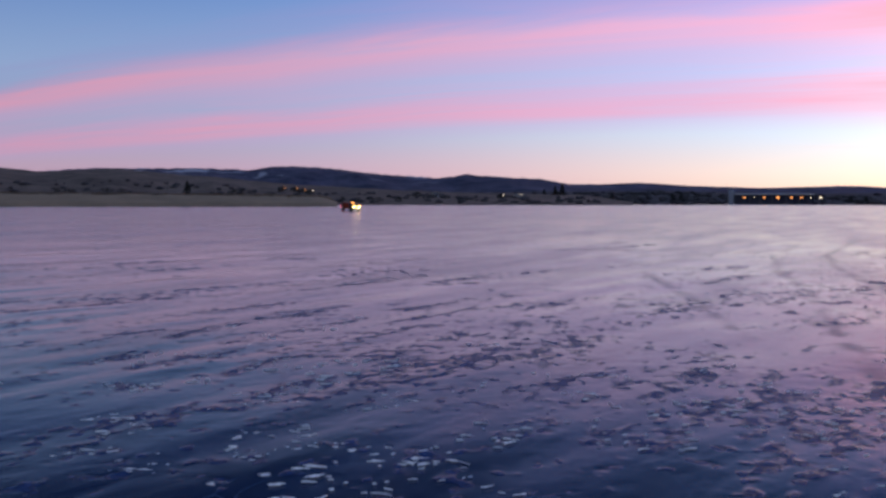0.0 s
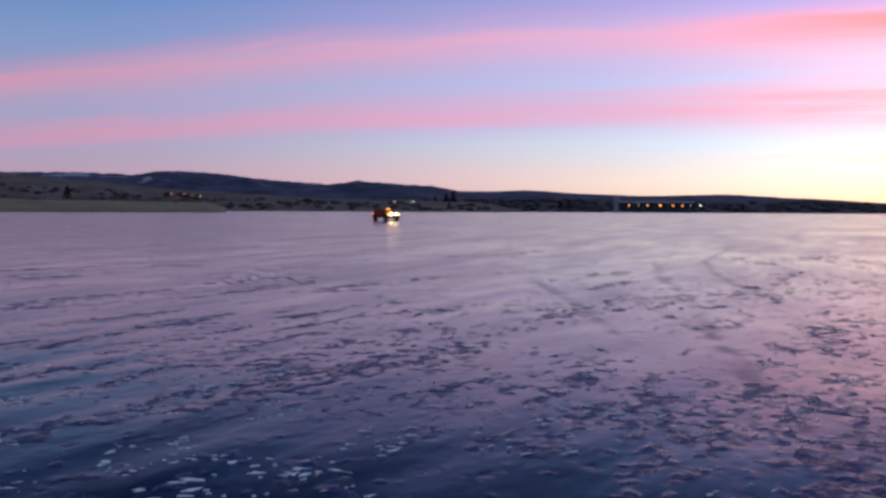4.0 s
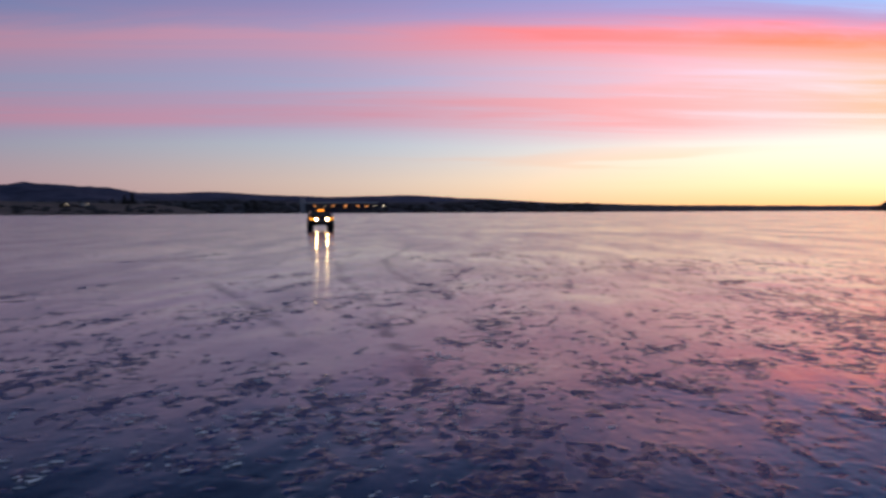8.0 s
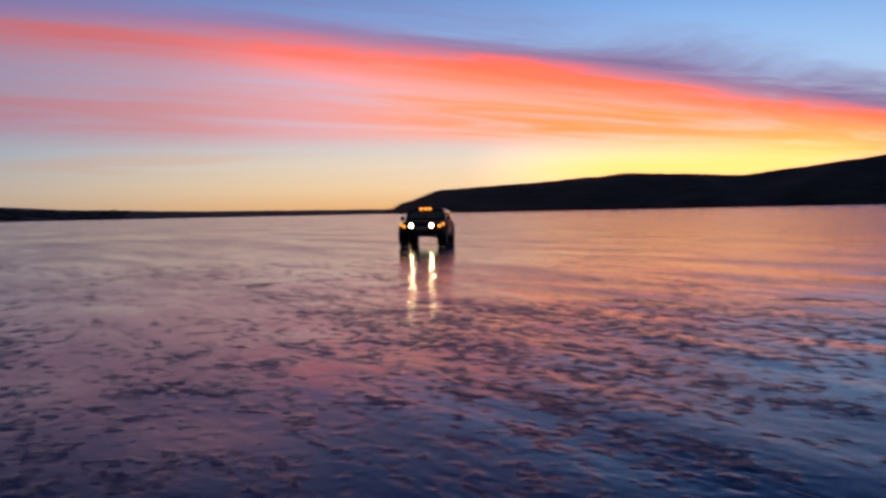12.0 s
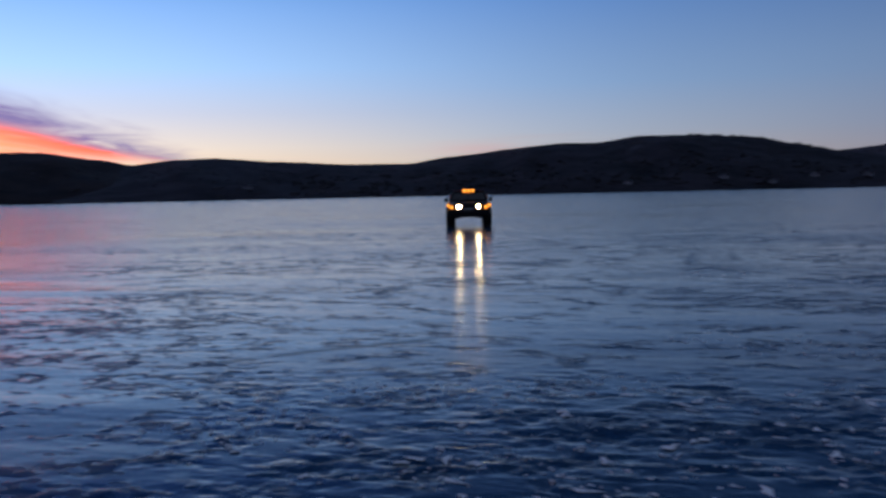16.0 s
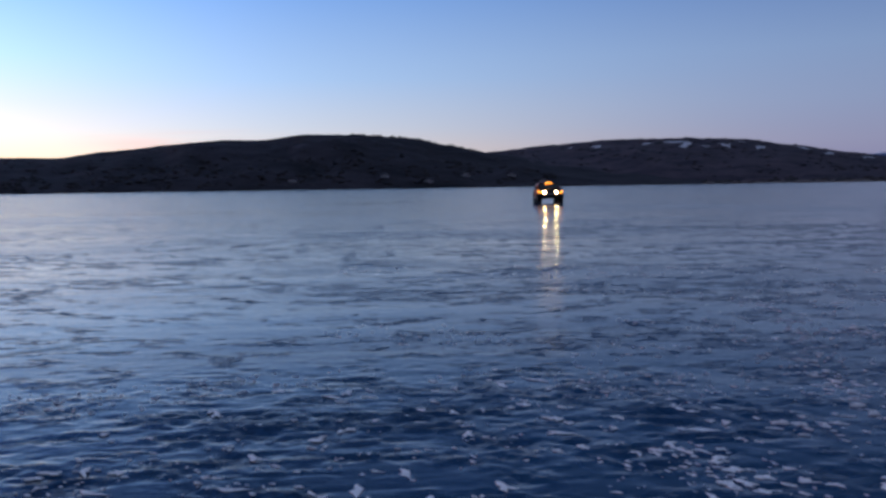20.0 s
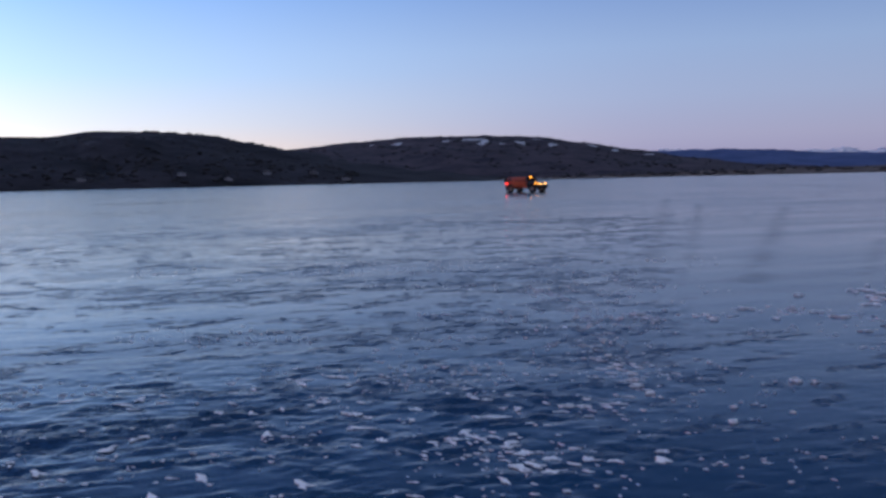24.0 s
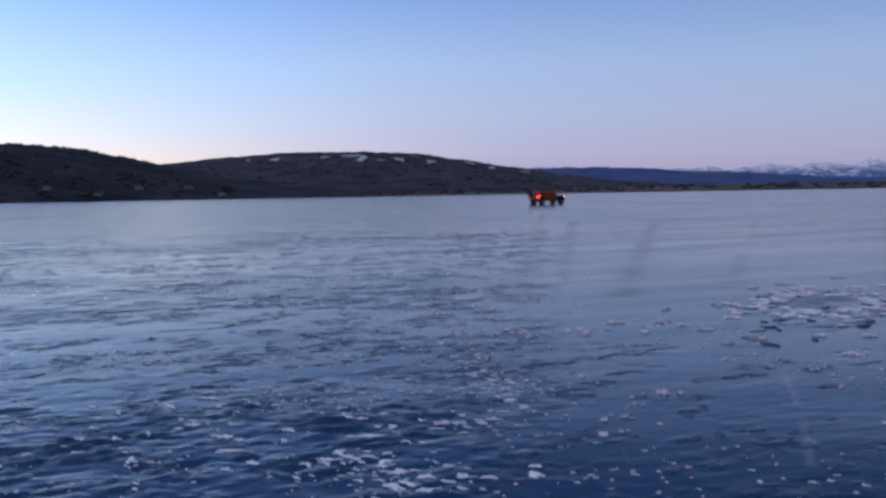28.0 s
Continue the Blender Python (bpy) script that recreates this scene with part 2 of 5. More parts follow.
def ice_material():
    mat = bpy.data.materials.new("lake_ice")
    mat.use_nodes = True
    g = Net(mat.node_tree)

    def laid(name):
        n = g.node("ShaderNodeAttribute")
        n.attribute_name = name
        return n.outputs["Fac"]

    wear_at, north_side, dust = laid("wear"), laid("north_side"), laid("dust")
    bs = g.node("ShaderNodeBsdfPrincipled")
    co = g.node("ShaderNodeTexCoord").outputs["Object"]
    dabs = g.noise(g.grained(co, WIND, 1.8), 4.0, 3.0, 0.6, 0.5)
    shred = g.noise(g.grained(co, WIND, 1.3), 9.0, 4.0, 0.62, 0.5)
    fleck = g.noise(co, 26.0, 3.0, 0.6, 0.3)
    torn = g.m("ADD", g.m("MULTIPLY", g.m("SUBTRACT", shred, 0.5), 2.2), g.m("MULTIPLY", g.m("SUBTRACT", fleck, 0.5), 0.9))
    torn = g.m("MULTIPLY", g.m("ADD", torn, g.m("MULTIPLY", g.m("SUBTRACT", dabs, 0.5), 0.8)), g.step(wear_at, 0.04, 0.45))
    wear = g.step(g.m("ADD", wear_at, torn), 0.25, 1.0)
    wide = g.noise(co, 0.05, 3.0, 0.5, 0.4)
    drift = g.noise(g.grained(co, WIND, 4.5), 0.9, 5.0, 0.6, 0.5)
    sheen = g.noise(g.grained(co, WIND + 8, 6.0), 0.35, 4.0, 0.6, 0.6)
    ripple = g.noise(g.grained(co, WIND, 2.4), 7.0, 5.0, 0.62, 0.3)
    grain = g.noise(g.grained(co, WIND, 1.6), 22.0, 4.0, 0.6)
    frost = g.step(g.m("ADD", g.m("MULTIPLY", drift, 0.6), g.m("MULTIPLY", wide, 0.5)), 0.40, 0.70)
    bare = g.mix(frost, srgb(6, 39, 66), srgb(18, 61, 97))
    # tone put into the ice colour by bearing: darker and bluer to the north
    colour = g.mix(north_side, bare, g.mix(frost, srgb(4, 25, 60), srgb(13, 43, 90)))
    colour = g.mix(g.m("MULTIPLY", g.m("MAXIMUM", dust, 0.0), g.m("ADD", 0.1, grain), clamp=True), colour, srgb(165, 162, 175))
    swept = g.m("MINIMUM", g.m("MAXIMUM", g.m("MULTIPLY", dust, -1.0), 0.0), 1.0)
    # hairline cracks in the clear ice
    cracks = g.node("ShaderNodeTexVoronoi")
    cracks.feature = "DISTANCE_TO_EDGE"
    stray = g.node("ShaderNodeTexNoise")
    g.put(stray.inputs["Vector"], co)
    stray.inputs["Scale"].default_value = 0.35
    push = g.node("ShaderNodeVectorMath")
    push.operation = "MULTIPLY_ADD"
    g.put(push.inputs[0], stray.outputs["Color"])
    push.inputs[1].default_value = (5.0, 5.0, 0.0)
    g.put(push.inputs[2], co)
    g.put(cracks.inputs["Vector"], g.mapped(push.outputs[0], (0.10, 0.10, 1), 10))
    hair = g.step(g.m("ADD", cracks.outputs[0], g.m("MULTIPLY", grain, 0.012)), 0.014, 0.006)
    colour = g.mix(g.m("MULTIPLY", hair, 0.14), colour, srgb(110, 140, 175))
    g.put(bs.inputs["Base Color"], colour)
    rough = g.m("ADD", 0.12, g.m("MULTIPLY", g.m("ADD", frost, g.step(sheen, 0.40, 0.66)), 0.05))
    g.put(bs.inputs["Roughness"], g.m("ADD", rough, g.m("MULTIPLY", wear, 0.12)))
    bs.inputs["IOR"].default_value = 1.31
    g.put(bs.inputs["Specular IOR Level"], g.m("SUBTRACT", 0.62, g.m("MULTIPLY", north_side, 0.20)))
    b = g.node("ShaderNodeBump")
    b.inputs["Distance"].default_value = 0.02
    b.inputs["Strength"].default_value = 0.55
    h = g.m("ADD", g.m("MULTIPLY", grain, g.m("ADD", 0.03, g.m("MULTIPLY", wear, 0.12))), g.m("MULTIPLY", ripple, g.m("ADD", g.m("SUBTRACT", 0.26, g.m("MULTIPLY", north_side, 0.18)), g.m("MULTIPLY", wear, 0.16))))
    h = g.m("ADD", h, g.m("MULTIPLY", g.m("SUBTRACT", drift, 0.5), g.m("ADD", 0.14, g.m("MULTIPLY", north_side, 0.18))))
    g.put(b.inputs["Height"], g.m("ADD", h, g.m("MULTIPLY", sheen, g.m("MULTIPLY", north_side, 0.8))))
    g.put(bs.inputs["Normal"], b.outputs[0])
    # crumbled and scraped ice, dull; the overhead sky's navy reflection is painted in
    speck = g.step(g.m("ADD", g.m("MULTIPLY", shred, 0.5), g.m("MULTIPLY", fleck, 0.5)), 0.36, 0.66)
    dull = g.node("ShaderNodeBsdfDiffuse")
    g.put(dull.inputs[0], g.mix(north_side, g.mix(speck, srgb(5, 22, 44), srgb(42, 76, 112)), g.mix(speck, srgb(4, 21, 54), srgb(40, 72, 130))))
    g.put(dull.inputs["Normal"], b.outputs[0])
    both = g.node("ShaderNodeMixShader")
    g.put(both.inputs[0], g.m("MAXIMUM", g.m("MULTIPLY", wear, g.m("ADD", 0.76, g.m("MULTIPLY", north_side, -0.14))), g.m("MULTIPLY", swept, 0.45)))
    g.put(both.inputs[1], bs.outputs[0])
    g.put(both.inputs[2], dull.outputs[0])
    g.put(g.node("ShaderNodeOutputMaterial").inputs[0], both.outputs[0])
    return mat


def slope_material(name, low, high, snow=0.0, scale=0.012):
    """Winter hillside: scrub and woods in patches, old snow in the hollows near the top."""
    mat = bpy.data.materials.new(name)
    mat.use_nodes = True
    g = Net(mat.node_tree)
    bs = g.node("ShaderNodeBsdfPrincipled")
    g.put(g.node("ShaderNodeOutputMaterial").inputs[0], bs.outputs[0])
    co = g.node("ShaderNodeTexCoord").outputs["Object"]
    big, fine = g.noise(co, scale, 5.0, 0.6, 0.6), g.noise(co, scale * 9, 4.0, 0.65)
    both = g.m("ADD", g.m("MULTIPLY", big, 0.7), g.m("MULTIPLY", fine, 0.3))
    colour = g.ramp(both, [(0.36, (*low, 1)), (0.62, (*high, 1))])
    if snow:
        sep = g.node("ShaderNodeSeparateXYZ")
        g.put(sep.inputs[0], co)
        hollow = g.noise(g.mapped(co, (1, 1, 2.2), shift=(11, 5, 0)), scale * 0.6, 4.0, 0.6, 0.3)
        cover = g.m("MULTIPLY", g.step(hollow, 0.60, 0.64), g.step(sep.outputs[2], 45.0, 80.0))
        colour = g.mix(g.m("MULTIPLY", cover, snow, clamp=True), colour, srgb(205, 210, 225))
    g.put(bs.inputs["Base Color"], colour)
    bs.inputs["Roughness"].default_value = 0.95
    bs.inputs["Specular IOR Level"].default_value = 0.1
    return mat


def alpine_material():
    """Snow on the upper faces, haze-blue rock and forest below."""
    mat = bpy.data.materials.new("snow_mountain")
    mat.use_nodes = True
    g = Net(mat.node_tree)
    bs = g.node("ShaderNodeBsdfPrincipled")
    g.put(g.node("ShaderNodeOutputMaterial").inputs[0], bs.outputs[0])
    co = g.node("ShaderNodeTexCoord").outputs["Object"]
    sep = g.node("ShaderNodeSeparateXYZ")
    g.put(sep.inputs[0], co)
    folds = g.noise(g.mapped(co, (1, 1, 1.6)), 0.016, 5.0, 0.65, 0.8)
    high = g.m("ADD", g.m("MULTIPLY", g.m("SUBTRACT", folds, 0.5), 2.2), g.m("DIVIDE", sep.outputs[2], 120.0))
    # the low stops carry the blue of haze and shadow
    g.put(bs.inputs["Base Color"], g.ramp(high, [(0.25, (0.09, 0.14, 0.29, 1)), (0.52, (0.17, 0.23, 0.41, 1)), (0.62, (0.55, 0.53, 0.64, 1)), (0.80, (0.90, 0.82, 0.84, 1))]))
    bs.inputs["Roughness"].default_value = 0.9
    return mat


ICE = ice_material()
SNOW = material("wind_packed_snow", [(0.82, 0.83, 0.86), (0.94, 0.94, 0.95)], 6, 0.85, bump=0.01)
OLD_SNOW = material("old_dusty_snow", [(0.30, 0.30, 0.34), (0.66, 0.66, 0.70)], 0.04, 0.9)
CRUST = material("grey_frozen_crust", [(0.06, 0.075, 0.11), (0.13, 0.15, 0.19)], 9, 0.75, bump=0.02)
# darker copy of the wooded slope: the backlit silhouette is in its colour
BACKLIT_HILL = slope_material("backlit_black_slope", (0.006, 0.004, 0.003), (0.030, 0.020, 0.016), 0.0, 0.02)
DARK_HILL = slope_material("dark_wooded_slope", (0.009, 0.009, 0.010), (0.044, 0.038, 0.046), 0.07, 0.016)
SNOWY_HILL = slope_material("scrub_slope_with_old_snow", (0.024, 0.023, 0.034), (0.085, 0.066, 0.078), 0.08, 0.018)
BROWN_HILL = slope_material("dry_grass_slope", (0.055, 0.044, 0.042), (0.17, 0.13, 0.115), 0.0, 0.025)
# distance haze is mixed into the blue of these two slopes
HAZE_HILL = slope_material("hazed_forest_slope", (0.020, 0.024, 0.050), (0.085, 0.085, 0.14), 0.4, 0.012)
FAR_HAZE_HILL = slope_material("hazy_forest_slope", (0.042, 0.07, 0.165), (0.092, 0.125, 0.26), 0.3, 0.01)
GREY_WOOD = slope_material("bare_lakeside_wood", (0.026, 0.026, 0.034), (0.085, 0.078, 0.086), 0.0, 0.03)
ALPINE = alpine_material()
REED = material("dry_reed_grass", [(0.17, 0.125, 0.085), (0.29, 0.205, 0.14)], 0.05, 0.95, stretch=(1, 1, 0.3))
BRUSH = material("leafless_brush", [(0.028, 0.025, 0.028), (0.056, 0.049, 0.052)], 0.08, 0.95)
SCRUB = material("dark_scrub", [(0.012, 0.011, 0.012), (0.030, 0.027, 0.029)], 0.1, 0.95)
WOOD_DARK = material("dark_conifer", [(0.008, 0.010, 0.008), (0.025, 0.028, 0.022)], 0.6, 0.95)
BARK = material("bark", [(0.03, 0.022, 0.016), (0.08, 0.06, 0.045)], 3, 0.95)
WALL_PALE = material("pale_plaster", [(0.45, 0.45, 0.46), (0.62, 0.62, 0.62)], 1.5, 0.85)
WALL_GREY = material("grey_boards", [(0.16, 0.15, 0.15), (0.26, 0.25, 0.25)], 1.5, 0.85)
WALL_DARK = material("weathered_boards", [(0.04, 0.035, 0.03), (0.09, 0.08, 0.07)], 1.2, 0.85, stretch=(3, 3, 0.4))
WALL_BLUE = material("blue_grey_boards", [(0.085, 0.09, 0.11), (0.14, 0.145, 0.17)], 1.2, 0.85, stretch=(3, 3, 0.4))
ROOF = material("dark_roofing", [(0.03, 0.03, 0.035), (0.07, 0.065, 0.065)], 2, 0.8)
LAMP_ORANGE = material("sodium_lamp", [(0.8, 0.5, 0.2)], emit=(1.0, 0.36, 0.09), power=1.7)
LAMP_WHITE = material("white_lamp", [(0.8, 0.8, 0.75)], emit=(1.0, 0.80, 0.55), power=2.2)


# ---- mesh helpers ----
def mesh_from(name, verts, faces, mat, smooth=False):
    me = bpy.data.meshes.new(name)
    me.from_pydata([tuple(v) for v in verts], [], faces)
    me.materials.append(mat)
    if smooth:
        me.polygons.foreach_set("use_smooth", [True] * len(me.polygons))
    me.update()
    return me


def part(name, bm, mat, parent, label="", smooth=False):
    me = bpy.data.meshes.new(name)
    bm.to_mesh(me)
    bm.free()
    me.materials.append(mat)
    if smooth:
        me.polygons.foreach_set("use_smooth", [True] * len(me.polygons))
    ob = new(name, me)
    ob.parent = parent
    if label:
        ob["label"] = label
    return ob


def loft(sections, cap=True):
    """A closed solid through equal rings of points."""
    bm = bmesh.new()
    rings = [[bm.verts.new(p) for p in ring] for ring in sections]
    n = len(rings[0])
    for a, b in zip(rings, rings[1:]):
        for i in range(n):
            bm.faces.new((a[i], a[(i + 1) % n], b[(i + 1) % n], b[i]))
    if cap:
        bm.faces.new(rings[0][::-1])
        bm.faces.new(rings[-1])
    bmesh.ops.recalc_face_normals(bm, faces=bm.faces)
    return bm


def block(x0, x1, y0, y1, z0, z1, bevel=0.0, segments=2):
    bm = loft([[(x0, y0, z), (x1, y0, z), (x1, y1, z), (x0, y1, z)] for z in (z0, z1)])
    if bevel:
        bmesh.ops.bevel(bm, geom=bm.edges[:], offset=bevel, segments=segments, affect="EDGES")
    return bm


def spun(profile, axis="x", n=28, centre=(0, 0, 0)):
    """A ring or disc turned round an axis from (radius, offset) pairs."""
    bm = bmesh.new()
    rings = []
    for k in range(n):
        a = 2 * math.pi * k / n
        c, s = math.cos(a), math.sin(a)
        ring = []
        for r, o in profile:
            p = {"x": (o, r * c, r * s), "y": (r * c, o, r * s), "z": (r * c, r * s, o)}[axis]
            ring.append(bm.verts.new([p[i] + centre[i] for i in range(3)]))
        rings.append(ring)
    for k in range(n):
        a, b = rings[k], rings[(k + 1) % n]
        for i in range(len(profile) - 1):
            bm.faces.new((a[i], a[i + 1], b[i + 1], b[i]))
    bmesh.ops.remove_doubles(bm, verts=bm.verts[:], dist=0.0005)
    bmesh.ops.recalc_face_normals(bm, faces=bm.faces)
    return bm


def rod(points, radius, n=8):
    """A bent round bar."""
    pts = [Vector(p) for p in points]
    sections = []
    for i, p in enumerate(pts):
        d = (pts[min(i + 1, len(pts) - 1)] - pts[max(i - 1, 0)]).normalized()
        side = d.orthogonal().normalized() if i == 0 else (side - d * side.dot(d)).normalized()
        up = d.cross(side)
        sections.append([p + side * radius * math.cos(2 * math.pi * k / n) + up * radius * math.sin(2 * math.pi * k / n) for k in range(n)])
    return loft(sections)


# ---- the frozen lake ----
# marks on the ice, each a line on the ground
WIND_LANES = [
    [(-9.6, 25.6), (-8.0, 27.8)], [(-7.5, 23.3), (-6.2, 24.7)], [(-5.1, 28.4), (-4.1, 28.8)], [(-3.53, 11.8), (-3.3, 12.7), (-3.0, 13.1)], [(-4.41, 11.44), (-3.9, 12.4)],
    [(-3.0, 13.7), (-2.3, 14.4), (-1.8, 15.4)], [(-3.84, 9.9), (-3.54, 10.58)], [(-3.36, 9.66), (-2.71, 10.61), (-2.33, 11.15)], [(-2.77, 11.22), (-2.11, 11.94)], [(-2.1, 12.3), (-1.6, 13.5), (-1.1, 13.9)],
    [(-2.33, 9.32), (-2.05, 9.89), (-1.67, 10.45), (-1.25, 10.31)], [(-0.8, 15.0), (0.3, 16.7)], [(-1.0, 13.2), (0.0, 14.6)], [(-0.8, 19.4), (0.4, 19.9)], [(0.1, 11.09), (0.55, 11.23)],
    [(-1.2, 9.87), (-0.49, 10.55)], [(-1.06, 9.13), (-0.64, 9.41)],
]
NEAR_LANES = [
    [(-3.24, 8.27), (-2.94, 8.67)], [(-2.56, 8.75), (-2.36, 8.87)], [(-1.63, 8.54), (-1.29, 9.02)], [(-2.76, 6.98), (-2.49, 7.45), (-2.17, 7.5)], [(-2.58, 6.75), (-2.25, 7.01)],
    [(-1.81, 7.98), (-1.54, 8.2)], [(-1.04, 7.73), (-0.45, 8.24), (-0.06, 8.48), (0.38, 9.12)], [(-1.59, 6.81), (-1.35, 7.05)], [(-1.6, 6.08), (-1.35, 6.2)], [(-1.08, 6.33), (-0.9, 6.52)],
    [(-2.29, 5.98), (-1.99, 6.05)], [(-2.45, 6.12), (-2.39, 6.34)], [(-0.44, 6.3), (-0.19, 6.19)], [(0.07, 6.42), (0.32, 7.08)],
]
DABS_FAR = [
    [(3.9, 33.8), (5.9, 35.4)], [(6.7, 36.4), (8.2, 38.9)], [(6.4, 24.1), (7.0, 24.6)], [(5.3, 19.8), (6.8, 22.3)], [(12.9, 29.2), (13.8, 29.3)],
    [(12.5, 25.3), (12.9, 25.6)], [(16.1, 31.6), (17.4, 33.0)], [(4.5, 15.6), (4.9, 16.1)], [(5.1, 14.8), (5.1, 14.0)], [(6.3, 15.9), (6.6, 16.3)],
    [(5.8, 14.3), (5.7, 13.5)], [(8.9, 20.9), (8.8, 19.9)], [(8.4, 18.1), (7.8, 16.6)], [(1.2, 15.2), (2.0, 16.4)], [(0.8, 13.2), (1.4, 14.0)],
    [(1.4, 12.3), (1.9, 12.7)], [(0.94, 10.98), (1.21, 11.34)], [(1.3, 11.34), (1.74, 11.82)], [(2.7, 14.0), (4.1, 16.4)], [(2.95, 11.15), (3.07, 11.24)],
]
STEPS = [
    [(2.28, 9.35), (2.5, 9.69), (2.9, 10.29)], [(5.31, 11.41), (5.51, 11.24)], [(6.6, 13.1), (7.1, 13.3)], [(5.31, 10.31), (5.91, 10.92)], [(4.54, 9.99), (4.62, 9.94)],
    [(4.71, 8.96), (4.82, 8.95)], [(0.78, 8.7), (1.17, 9.18), (1.48, 9.27)], [(0.9, 8.01), (1.12, 8.17)], [(2.5, 8.64), (2.9, 8.27)], [(2.0, 7.97), (2.17, 7.66)],
    [(2.26, 7.66), (2.56, 7.95)], [(1.51, 7.54), (1.98, 7.67)], [(0.86, 6.69), (1.2, 7.15)], [(1.13, 6.36), (1.49, 6.89), (1.66, 7.13)], [(3.87, 8.79), (3.61, 8.07)],
    [(3.4, 7.54), (3.45, 7.19)], [(3.18, 6.94), (3.0, 6.18)], [(3.66, 7.75), (3.99, 7.44)], [(3.31, 6.47), (3.42, 6.41)], [(2.36, 7.1), (2.45, 6.74)],
]
TUFTS_NORTH = [
    [(6.1, 24.2), (7.6, 25.1)], [(3.2, 14.6), (4.2, 16.4)], [(0.90, 11.03), (1.72, 11.86)], [(2.36, 9.53), (2.82, 9.95)],
    [(5.1, 13.1), (5.6, 13.5)], [(6.2, 12.2), (7.5, 13.8)], [(5.42, 10.47), (6.0, 10.9)], [(5.3, 11.1), (5.4, 10.9)],
    [(4.95, 9.18), (5.09, 8.82)], [(3.76, 8.56), (3.76, 8.17)], [(3.90, 8.10), (4.10, 7.70)], [(3.42, 7.48), (3.18, 6.70), (2.94, 6.02)],
    [(3.39, 6.46), (3.65, 6.41)], [(3.22, 5.72), (3.12, 5.33), (3.05, 4.96)], [(3.65, 5.85), (3.50, 5.27)], [(4.63, 6.89), (4.93, 6.90)],
    [(6.81, 8.09), (7.44, 8.15)], [(5.99, 8.10), (6.13, 7.74)], [(15.2, 17.3), (16.3, 17.5)], [(42.4, 43.9), (46.1, 44.4)],
    [(9.2, 8.6), (9.3, 8.1)], [(16.4, 32.1), (18.8, 34.8)], [(2.64, 8.73), (2.70, 8.10)],
]
TUFTS_SUNSET = [
    [(6.93, 8.32), (7.41, 8.15)], [(7.12, 5.58), (6.95, 5.17)], [(13.5, 11.3), (14.2, 10.9), (13.2, 9.2)], [(9.2, 8.5), (9.4, 8.1)],
    [(15.7, 8.2), (15.5, 7.3)], [(11.8, 6.1), (10.85, 4.75)], [(8.57, 5.21), (8.41, 4.62)], [(8.65, 3.58), (8.66, 3.14)],
    [(8.13, 3.22), (7.93, 2.74)], [(7.63, 5.18), (7.36, 4.64), (7.03, 4.06)], [(6.47, 5.97), (6.38, 5.49)], [(6.46, 3.37), (6.40, 2.84), (6.14, 2.33)],
    [(5.90, 2.73), (5.85, 2.02)], [(15.5, 17.9), (15.6, 17.3)], [(8.5, 9.0), (8.43, 8.17)], [(5.73, 8.14), (5.89, 7.18)],
    [(7.73, 3.93), (7.62, 3.67)], [(6.19, 3.85), (6.34, 3.71)],
]
TUFTS_EAST = [
    [(17.0, 5.6), (17.4, 4.8)], [(13.8, 3.4), (14.2, 2.5), (13.3, 1.4)], [(8.72, 3.65), (8.77, 3.17)], [(8.07, 3.15), (8.19, 2.69)],
    [(6.88, 2.45), (7.13, 2.00)], [(6.28, 3.28), (6.36, 2.69), (5.93, 1.99)], [(8.27, 2.35), (8.10, 2.03)], [(6.68, 1.54), (5.91, 0.95)],
    [(6.43, 1.04), (6.35, 0.34), (6.79, -0.18)], [(17.2, 1.3), (17.6, -0.3)], [(10.07, 2.97), (10.15, 2.80)], [(7.70, 5.24), (7.19, 4.21)],
]
RIFTS_EAST = [
    [(16.2, -1.1), (15.3, -1.9), (14.3, -3.0)], [(14.0, -2.9), (12.5, -3.6), (11.6, -4.2)], [(18.9, -2.7), (19.0, -3.4)], [(15.2, -10.6), (14.9, -12.4), (14.0, -14.0)],
    [(18.2, -15.0), (18.2, -16.2)], [(9.7, -8.5), (9.7, -9.3)], [(7.87, -4.20), (7.67, -4.39)], [(23.9, -8.1), (21.7, -8.5)],
    [(21.3, -9.0), (21.1, -9.8)], [(17.8, -3.2), (15.3, -3.0)], [(48.8, -10.7), (42.5, -12.3)],
]
RIFTS_SOUTH = [
    [(15.3, -10.3), (14.4, -12.6), (14.3, -14.2)], [(9.8, -8.6), (9.6, -9.2)], [(16.2, -17.0), (16.0, -17.7)], [(18.4, -15.1), (18.4, -15.7)],
    [(17.1, -20.9), (16.4, -22.8), (16.1, -25.6)], [(18.2, -9.9), (18.0, -10.3)], [(18.0, -4.3), (17.9, -5.3)], [(13.9, -5.5), (13.0, -5.6)],
    [(10.11, -5.33), (10.02, -5.42)], [(7.95, -2.68), (7.90, -2.80)], [(15.6, -6.9), (15.0, -7.1)], [(9.94, -5.91), (10.1, -6.6)],
    [(8.10, -8.33), (6.97, -7.95)], [(12.4, -7.8), (12.3, -8.7)],
]
